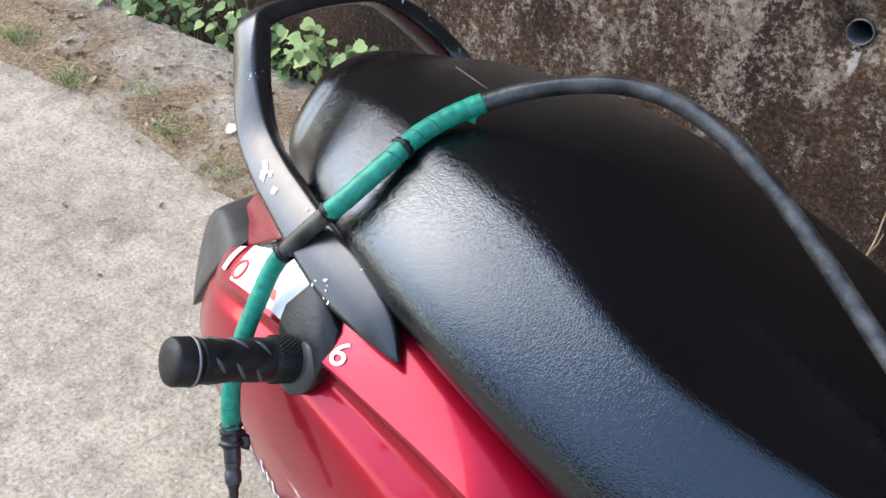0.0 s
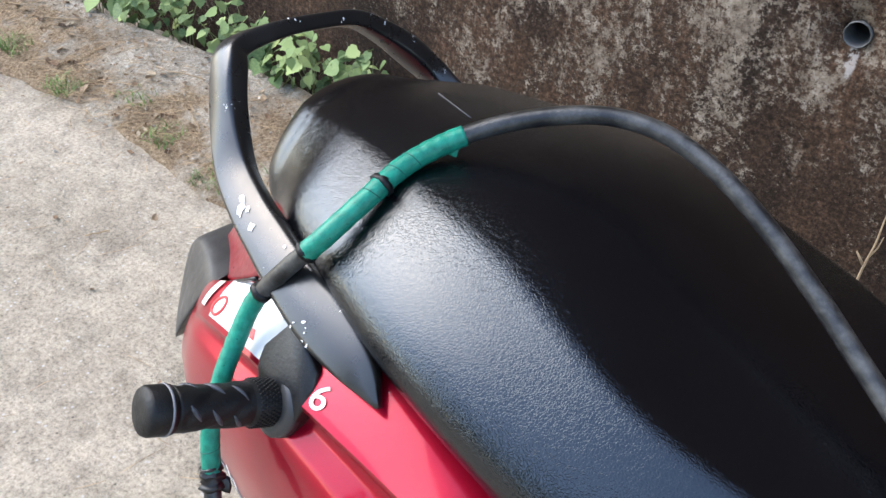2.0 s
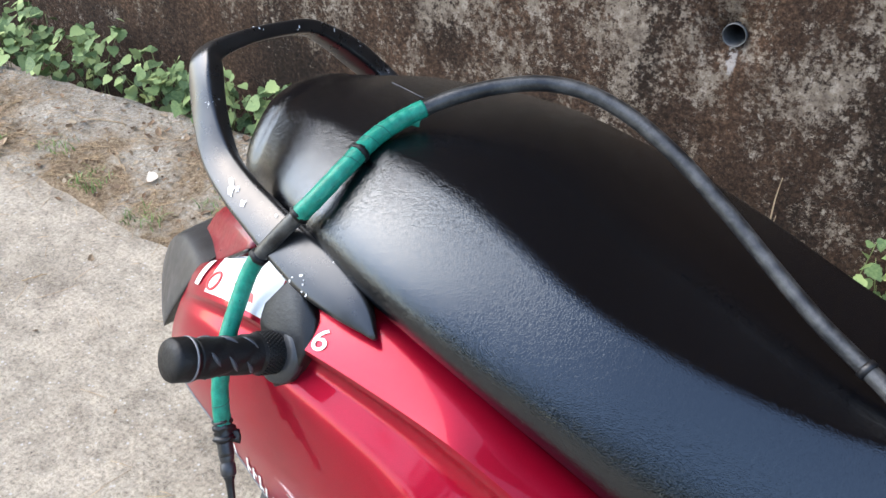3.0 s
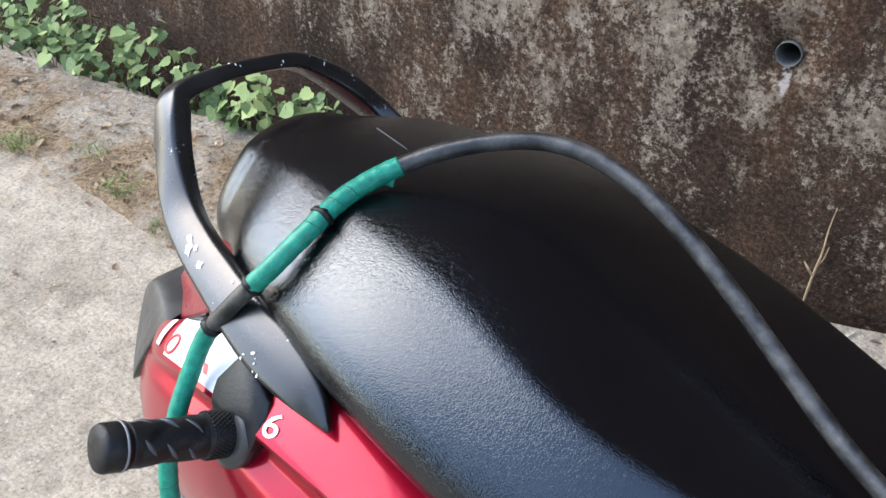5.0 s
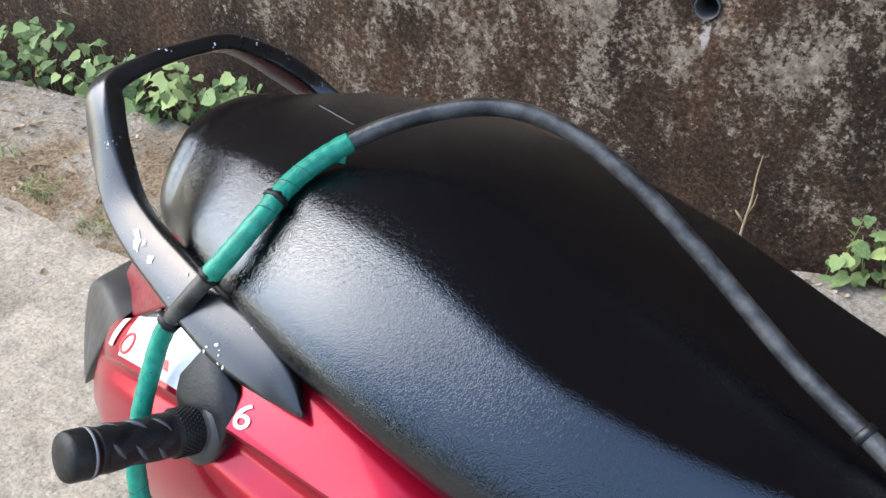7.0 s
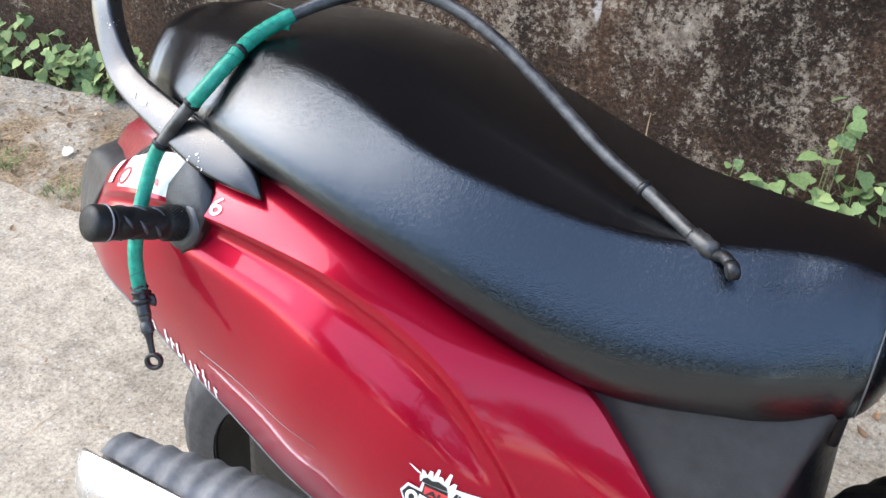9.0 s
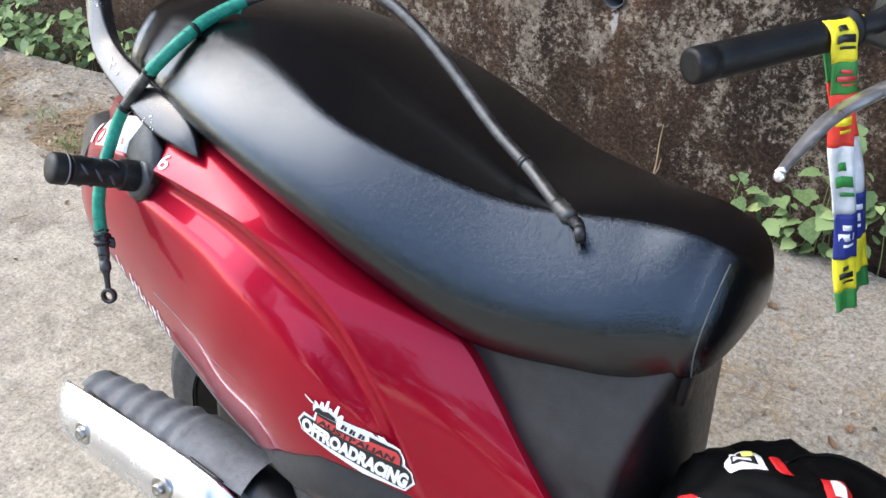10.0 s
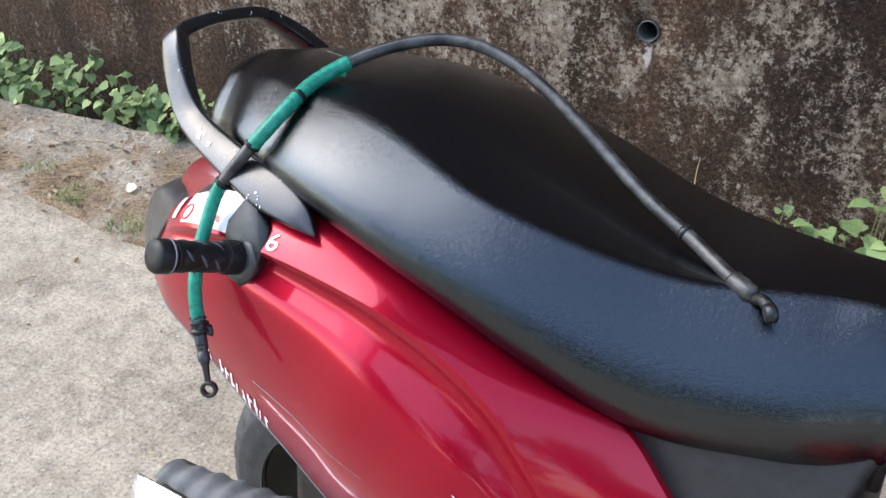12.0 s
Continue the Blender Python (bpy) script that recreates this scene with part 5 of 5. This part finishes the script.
    quad("patch", ((176, 53), (186, 61), (175, 71), (160, 64)), WHITE, 0.003, "white and yellow printed patch")
    def inside(i0, i1, j0, j1):
        a, b, c, d = (Vector((*p, 0)) for p in ((176, 53), (186, 61), (175, 71), (160, 64)))
        return [tuple(a.lerp(b, i).lerp(d.lerp(c, i), j))[:2] for i, j in ((i0, j0), (i1, j0), (i1, j1), (i0, j1))]

    quad("patch_bar", inside(0.18, 0.82, 0.10, 0.86), INK, 0.0042)
    quad("patch_bar", inside(0.25, 0.48, 0.42, 0.82), plain("yellow_print", (0.62, 0.58, 0.12), 0.5), 0.0052)
    quad("patch_bar", inside(0.56, 0.70, 0.16, 0.70), WHITE, 0.0052)
    quad("patch_bar", inside(0.28, 0.44, 0.14, 0.34), WHITE, 0.0052)
    for a0, a1, b0, b1 in ((250, 290, 10, 70), (150, 20, 72, 50), (300, 340, 0, 62)):
        bm = bmesh.new()
        tube(bm, [at(a0 + (a1 - a0) * i / 20, b0 + (b1 - b0) * i / 20, 0.001) for i in range(21)], 0.0022, 8)
        part("seam_cord", bm, CLOTH, bag)


build_bag()

# ---- plants and litter ----
def leaf_mesh(name, width, length, material, lobes=0.0):
    """A heart shaped, bluntly lobed leaf with a folded middle rib, base at the origin, tip along +y."""
    out = [(0.06, -0.03), (0.27, -0.08), (0.44, 0.02), (0.52, 0.17), (0.49, 0.29), (0.49, 0.42), (0.41, 0.56), (0.30, 0.70), (0.15, 0.88), (0.03, 1.06)]
    bm = bmesh.new()
    n = len(out)
    mid = [bm.verts.new((0, length * i / (n - 1), -0.10 * length * (i / (n - 1) - 0.35) ** 2)) for i in range(n)]
    for side in (-1, 1):
        rim = []
        for i, (x, y) in enumerate(out):
            x += lobes * 0.05 * (1 if i % 2 else -1)
            z = 0.06 * width * x * 2 - 0.16 * length * max(0, y - 0.4) ** 2 + lobes * 0.03 * width * math.sin(i * 2.1 + side)
            rim.append(bm.verts.new((side * x * width, y * length, z)))
        for i in range(n - 1):
            quad = (mid[i], rim[i], rim[i + 1], mid[i + 1])
            bm.faces.new(quad if side > 0 else quad[::-1])
    me = bpy.data.meshes.new(name)
    bm.to_mesh(me)
    bm.free()
    me.materials.append(material)
    for p in me.polygons:
        p.use_smooth = True
    return me


LEAVES = [leaf_mesh("leaf", w, l, LEAF, k) for w, l, k in ((0.056, 0.050, 0.2), (0.047, 0.046, 0.6), (0.034, 0.034, 0.1))]
STEM = plain("green_stem", (0.16, 0.20, 0.07), 0.6)


def build_ivy(x0, x1, count, height, seed, label, spread=0.10, size=1.0, clumps=()):
    """A low bush of heart shaped leaves that grows out of the drain along the wall."""
    r = random.Random(seed)
    base = Vector(((x0 + x1) / 2, edge_y((x0 + x1) / 2) + 0.04, -0.12))
    bush = empty("ivy_plant", Matrix.Translation(base))
    tagged(bush, label, "plant", "ivy along the wall")
    stems, spots = [], []
    for sx, sz, leaves, wide in clumps:
        foot = Vector((sx + r.uniform(-0.02, 0.02), WALL_Y - 0.04, -0.12))
        tip = Vector((sx, WALL_Y - 0.05, sz))
        stems.append([p - base for p in curve_points([foot, foot.lerp(tip, 0.5) + Vector((r.uniform(-0.02, 0.02), 0.01, 0)), tip], 12)])
        for k in range(leaves):
            turn = 2 * math.pi * (k + r.random() * 0.6) / leaves
            spots.append(tip - base + Vector((wide * math.cos(turn), r.uniform(-0.03, 0.02), wide * math.sin(turn) + 0.010)))
    n = max(4, count // 9)
    for i in range(n if count else 0):
        sx = x0 + (x1 - x0) * min(1, max(0, (i + r.uniform(-0.3, 0.3)) / n))
        e = edge_y(sx)
        foot = Vector((sx, e + (WALL_Y - e) * r.uniform(0.25, 0.75), -0.12))
        tip = Vector((sx + r.uniform(-0.06, 0.06), e + (WALL_Y - e) * r.uniform(0.05, 0.85) - r.uniform(0, spread) * 0.4, height * r.uniform(0.35, 1.0)))
        bend = foot.lerp(tip, 0.5) + Vector((r.uniform(-0.02, 0.02), r.uniform(-0.01, 0.02), 0.02))
        stems.append([p - base for p in curve_points([foot, bend, tip], 12)])
    for i in range(count):
        st = stems[len(clumps) + i % n]
        k = r.choice((5, 7, 8, 9, 10, 10, 11, 11, 11))
        spots.append(st[k] + Vector((r.uniform(-0.035, 0.035), r.uniform(-0.035, 0.02), r.uniform(-0.02, 0.025))))
    bm = bmesh.new()
    for st in stems:
        tube(bm, st, [0.0018 - 0.0010 * i / 11 for i in range(12)], 6)
    tagged(part("stalk", bm, STEM, bush), kind="stuff")
    for p in spots:
        leaf = new("leaf", r.choice(LEAVES))
        leaf.parent = bush
        tilt = r.uniform(5, 60)
        p.y = min(p.y, WALL_Y - 0.012 - base.y)
        sc = size * r.uniform(0.42, 0.92)
        leaf.matrix_local = Matrix.Translation(p) @ pose(0, 0, 0, 0, 0, r.gauss(180, 65)) @ pose(0, 0, 0, -tilt, r.uniform(-30, 30), 0) @ Matrix.Diagonal((sc, sc, sc, 1))


build_ivy(-3.3, -2.62, 150, 0.16, 11, "dense green ivy growing between verge and wall")
build_ivy(-2.62, -2.01, 300, 0.18, 12, "dense green ivy growing between verge and wall")
build_ivy(-1.88, -1.70, 110, 0.15, 13, "leafy green ivy clump growing out of the drain")
build_ivy(-1.60, -1.27, 170, 0.19, 14, "leafy green ivy clump growing out of the drain")
build_ivy(0.03, 0.14, 0, 0.15, 15, "thin ivy sprig with few leaves at the wall foot", size=0.85,
          clumps=((0.072, 0.195, 3, 0.016), (0.080, 0.160, 3, 0.022), (0.118, 0.168, 2, 0.010), (0.045, 0.098, 2, 0.012), (0.098, 0.100, 7, 0.028), (0.130, 0.050, 8, 0.034), (0.080, 0.040, 5, 0.030)))
build_ivy(0.15, 0.38, 0, 0.20, 16, "bright green ivy climbing the foot of the wall", size=1.0,
          clumps=((0.155, 0.135, 6, 0.026), (0.180, 0.180, 4, 0.020), (0.172, 0.080, 9, 0.036), (0.190, 0.030, 8, 0.036), (0.248, 0.258, 6, 0.022), (0.262, 0.195, 9, 0.032), (0.288, 0.150, 6, 0.024), (0.235, 0.100, 9, 0.036),
                  (0.270, 0.312, 2, 0.010), (0.303, 0.275, 2, 0.010), (0.260, 0.362, 4, 0.020), (0.330, 0.205, 5, 0.024), (0.367, 0.205, 2, 0.008), (0.340, 0.145, 7, 0.028), (0.310, 0.060, 9, 0.036)))
build_ivy(0.40, 0.75, 60, 0.10, 17, "bright green ivy climbing the foot of the wall", size=0.85)


def ground_z(x, y):
    e = edge_y(x)
    if y < 1.0:
        return 0.006 * noise.noise((x * 1.7, y * 1.7, 0))
    f = min(1, max(0, (y - 0.975) / (e - 0.975)))
    return 0.004 + 0.046 * min(1, f * 1.8) ** 1.3 + 0.012 * noise.noise((x * 5, y * 5, 2)) + 0.007 * noise.noise((x * 19, y * 19, 7))


def build_needles():
    bm = bmesh.new()
    r = random.Random(21)
    for i in range(3200):
        x = r.uniform(-3.2, 1.6)
        e = edge_y(x)
        y = r.choice((r.gauss(1.06, 0.06), r.uniform(1.0, e - 0.02)))
        if r.random() < 0.06:
            y = r.uniform(0.3, 1.0)
        if y > e - 0.01 or (x > 0.1 and noise.noise((x * 6, y * 6, 3)) < 0.02):
            continue
        a = r.gauss(0.4, 0.9)
        ln = r.uniform(0.02, 0.085)
        d = Vector((math.cos(a), math.sin(a), r.uniform(-0.08, 0.12)))
        c = Vector((x, y, ground_z(x, y) + 0.003))
        bow = Vector((-d.y, d.x, 0)) * r.uniform(-0.1, 0.1) * ln
        tube(bm, [c - d * ln / 2, c + bow, c + d * ln / 2], [0.0005, 0.0007, 0.0004], 4)
    tagged(part("pine_needles", bm, NEEDLE, None), "dry brown pine needles scattered on the verge", "needles", kind="stuff")


def build_pebbles():
    bm = bmesh.new()
    r = random.Random(22)
    for i in range(1500):
        x = r.uniform(-3.4, 1.6)
        e = edge_y(x)
        y = r.choice((r.uniform(0.97, e - 0.01), e - 0.012 - abs(r.gauss(0, 0.05)))) if r.random() < 0.85 else r.uniform(0.2, 1.0)
        s = r.choice((0.0015, 0.002, 0.002, 0.003, 0.003, 0.005)) * r.uniform(0.7, 1.4)
        m = Matrix.Translation((x, y, ground_z(x, y) + s * 0.25)) @ pose(0, 0, 0, r.uniform(0, 360), r.uniform(0, 360), r.uniform(0, 360)) @ Matrix.Diagonal((1, r.uniform(0.6, 1), r.uniform(0.25, 0.6), 1))
        bmesh.ops.create_icosphere(bm, subdivisions=1, radius=s, matrix=m)
    tagged(part("pebbles", bm, PEBBLE, None, smooth=False), "small grey stones and crumbs of concrete", "pebbles", kind="stuff")


def build_tuft(x, y, n, h, seed):
    r = random.Random(seed)
    tuft = empty("grass_tuft", Matrix.Translation((x, y, ground_z(x, y))))
    tagged(tuft, "small tuft of half dry grass on the verge", "grass", "grass tufts")
    bm = bmesh.new()
    for i in range(n):
        a, lean, ln = r.uniform(0, 6.28), r.uniform(0.2, 1.1), h * r.uniform(0.5, 1.1)
        d = Vector((math.cos(a), math.sin(a), 0))
        foot = Vector((r.uniform(-0.05, 0.05), r.uniform(-0.04, 0.04), -0.004))
        w = Vector((-d.y, d.x, 0)) * 0.0018
        pts = [foot + d * (lean * ln * f * f) + Vector((0, 0, ln * (f - 0.35 * lean * f * f))) for f in (0, 0.35, 0.7, 1.0)]
        vs = [(bm.verts.new(p - w * (1 - f * 0.8)), bm.verts.new(p + w * (1 - f * 0.8))) for p, f in zip(pts, (0, 0.35, 0.7, 1.0))]
        for p, q in zip(vs[:-1], vs[1:]):
            bm.faces.new((p[0], p[1], q[1], q[0]))
    tagged(part("turf", bm, GRASS, tuft), kind="stuff")


def build_litter():
    """Crumbled dead leaves and bark, single curled flakes."""
    r = random.Random(27)
    m = Mat("dead_leaf_litter", Roughness=0.85)
    rnd = m.t.nodes.new("ShaderNodeNewGeometry").outputs["Random Per Island"]
    m.put("Base Color", m.mix(m.ramp(m.noise(150), [(0.35, 0.0), (0.7, 0.4)]), m.ramp(rnd, [(0.0, (0.07, 0.04, 0.022)), (0.4, (0.20, 0.115, 0.06)), (0.75, (0.33, 0.235, 0.145)), (1.0, (0.46, 0.37, 0.25))]), (0.15, 0.10, 0.06)))
    verts, faces = [], []
    for i in range(1500):
        x = r.uniform(-3.2, 1.5)
        e = edge_y(x)
        y = r.choice((r.gauss(1.08, 0.07), r.uniform(1.0, e - 0.02), r.uniform(1.0, e - 0.02)))
        if r.random() < 0.05:
            y = r.uniform(0.5, 1.0)
        if y > e - 0.015 or (x > 0.1 and i % 4):
            continue
        size = r.choice((0.003, 0.004, 0.005, 0.006, 0.009)) * r.uniform(0.7, 1.4)
        base = Matrix.Translation((x, y, ground_z(x, y) + 0.003)) @ pose(0, 0, 0, r.uniform(-25, 25), r.uniform(-25, 25), r.uniform(0, 360))
        n0 = len(verts)
        k = r.randint(5, 7)
        verts.append(base @ Vector((0, 0, -0.1 * size)))
        for q in range(k):
            a = 2 * math.pi * q / k
            verts.append(base @ Vector((size * 1.5 * r.uniform(0.6, 1.1) * math.cos(a), size * r.uniform(0.5, 1.0) * math.sin(a), size * r.uniform(0, 0.5))))
        faces += [(n0, n0 + 1 + q, n0 + 1 + (q + 1) % k) for q in range(k)]
    me = bpy.data.meshes.new("leaf_litter")
    me.from_pydata(verts, [], faces)
    me.materials.append(m.m)
    tagged(new("leaf_litter", me), "brown crumbled dead leaves on the verge", "leaf litter", kind="stuff")


build_needles()
build_pebbles()
build_litter()
for k, (x, y, n, h) in enumerate(((-2.30, 1.05, 90, 0.05), (-2.02, 1.02, 70, 0.04), (-1.62, 1.04, 60, 0.035), (-1.80, 1.10, 40, 0.03), (-1.38, 1.00, 60, 0.03), (-2.62, 1.08, 90, 0.06), (-1.25, 1.12, 40, 0.03))):
    build_tuft(x, y, n, h, 40 + k)


def build_single(name, label, category, x, y, z, turn, me):
    ob = new(name, me)
    ob.matrix_world = Matrix.Translation((x, y, z)) @ turn
    tagged(ob, label, category)


build_single("dry_leaf", "pale curled dry leaf lying on the verge", "leaf", -1.46, 1.10, ground_z(-1.46, 1.10) + 0.012, pose(0, 0, 0, 12, -18, 60), leaf_mesh("dry_leaf", 0.028, 0.034, DRYLEAF, 0.6))
build_single("dry_leaf", "brown dry leaf lying on the verge", "leaf", 0.62, 1.20, ground_z(0.62, 1.20) + 0.010, pose(0, 0, 0, -8, 20, 140), leaf_mesh("dry_leaf", 0.03, 0.045, NEEDLE, 0.6))


def build_twigs():
    r = random.Random(33)
    for x, y, ln, a in ((-1.42, 0.72, 0.05, 60), (-1.78, 1.22, 0.16, 15), (-1.60, 1.12, 0.10, -25), (-1.30, 1.18, 0.12, 80), (0.52, 1.30, 0.07, 40), (0.70, 1.15, 0.09, 10), (-2.3, 1.2, 0.12, 35)):
        bm = bmesh.new()
        d = Vector((math.cos(radians(a)), math.sin(radians(a)), 0))
        pts = [d * (ln * (i / 6 - 0.5)) + Vector((0, 0, 0.004 + r.uniform(0, 0.004))) + Vector((-d.y, d.x, 0)) * r.uniform(-0.004, 0.004) for i in range(7)]
        tube(bm, pts, [0.0012 + 0.0006 * (i % 2) for i in range(7)], 6)
        ob = part("twig", bm, WOOD, None)
        ob.matrix_world = Matrix.Translation((x, y, ground_z(x, y)))
        tagged(ob, "thin dry twig on the ground", "twig", "twigs")
    bm = bmesh.new()
    tube(bm, curve_points([(0.0, 0.0, -0.10), (0.002, 0.004, 0.08), (0.006, 0.010, 0.15), (0.004, 0.016, 0.20), (0.006, 0.020, 0.25)], 16), [0.0030 - 0.0022 * i / 15 for i in range(16)], 7)
    tube(bm, [(0.003, 0.006, 0.115), (0.012, 0.012, 0.14), (0.014, 0.016, 0.165)], [0.002, 0.0014, 0.0008], 6)
    tube(bm, [(0.0, 0.004, 0.10), (-0.018, 0.0, 0.125)], [0.003, 0.0015], 6)
    ob = part("dead_plant", bm, WOOD, None)
    ob.matrix_world = Matrix.Translation((-0.135, WALL_Y - 0.03, 0.0))
    tagged(ob, "pale broken dry stem leaning on the wall", "dead plant")


build_twigs()


def build_far_trees():
    """Trees across the road, which the paint and the vinyl mirror."""
    r = random.Random(70)
    bark = plain("bark", (0.10, 0.075, 0.055), 0.9, bump=0.01, bscale=40)
    far = plain("far_leaves", (0.055, 0.10, 0.03), 0.6, vary=0.5, scale=3)
    for k in range(9):
        x, y, h = -4.5 + 2.7 * k + r.uniform(-0.8, 0.8), -9.5 + r.uniform(-1.2, 1.2), r.uniform(5.2, 7.2)
        tree = empty("tree", Matrix.Translation((x, y, 0)))
        tagged(tree, "leafy roadside tree across the road", "tree", "roadside trees")
        bm = bmesh.new()
        top = Vector((r.uniform(-0.4, 0.4), r.uniform(-0.3, 0.3), h * 0.7))
        tube(bm, curve_points([(0, 0, -0.1), top * 0.5 + Vector((0.1, 0, 0)), top], 12), [0.16 - 0.10 * i / 11 for i in range(12)], 10)
        limbs = []
        for q in range(11):
            a, f = r.uniform(0, 6.28), r.uniform(0.20, 1.0)
            s = top * f
            tip = s + Vector((math.cos(a) * 1.6, math.sin(a) * 1.6, r.uniform(0.2, 1.3)))
            tube(bm, curve_points([s, s.lerp(tip, 0.5) + Vector((0, 0, 0.15)), tip], 8), [0.06 - 0.045 * i / 7 for i in range(8)], 6)
            limbs.append((s, tip))
        part("trunk", bm, bark, tree)
        verts, faces = [], []
        for q in range(1900):
            s, tip = r.choice(limbs)
            c = s.lerp(tip, r.uniform(0.3, 1.15)) + Vector((r.gauss(0, 0.45), r.gauss(0, 0.45), r.gauss(0, 0.4)))
            a = Vector((r.uniform(-1, 1), r.uniform(-1, 1), r.uniform(-0.6, 0.6))).normalized()
            b = a.orthogonal().normalized()
            w = r.uniform(0.10, 0.24)
            n0 = len(verts)
            verts += [c - a * w, c + b * w * 0.45, c + a * w, c - b * w * 0.45]
            faces.append((n0, n0 + 1, n0 + 2, n0 + 3))
        me = bpy.data.meshes.new("crown")
        me.from_pydata(verts, [], faces)
        me.materials.append(far)
        crown = new("crown", me)
        crown.parent = tree
        tagged(crown, kind="stuff")


build_far_trees()
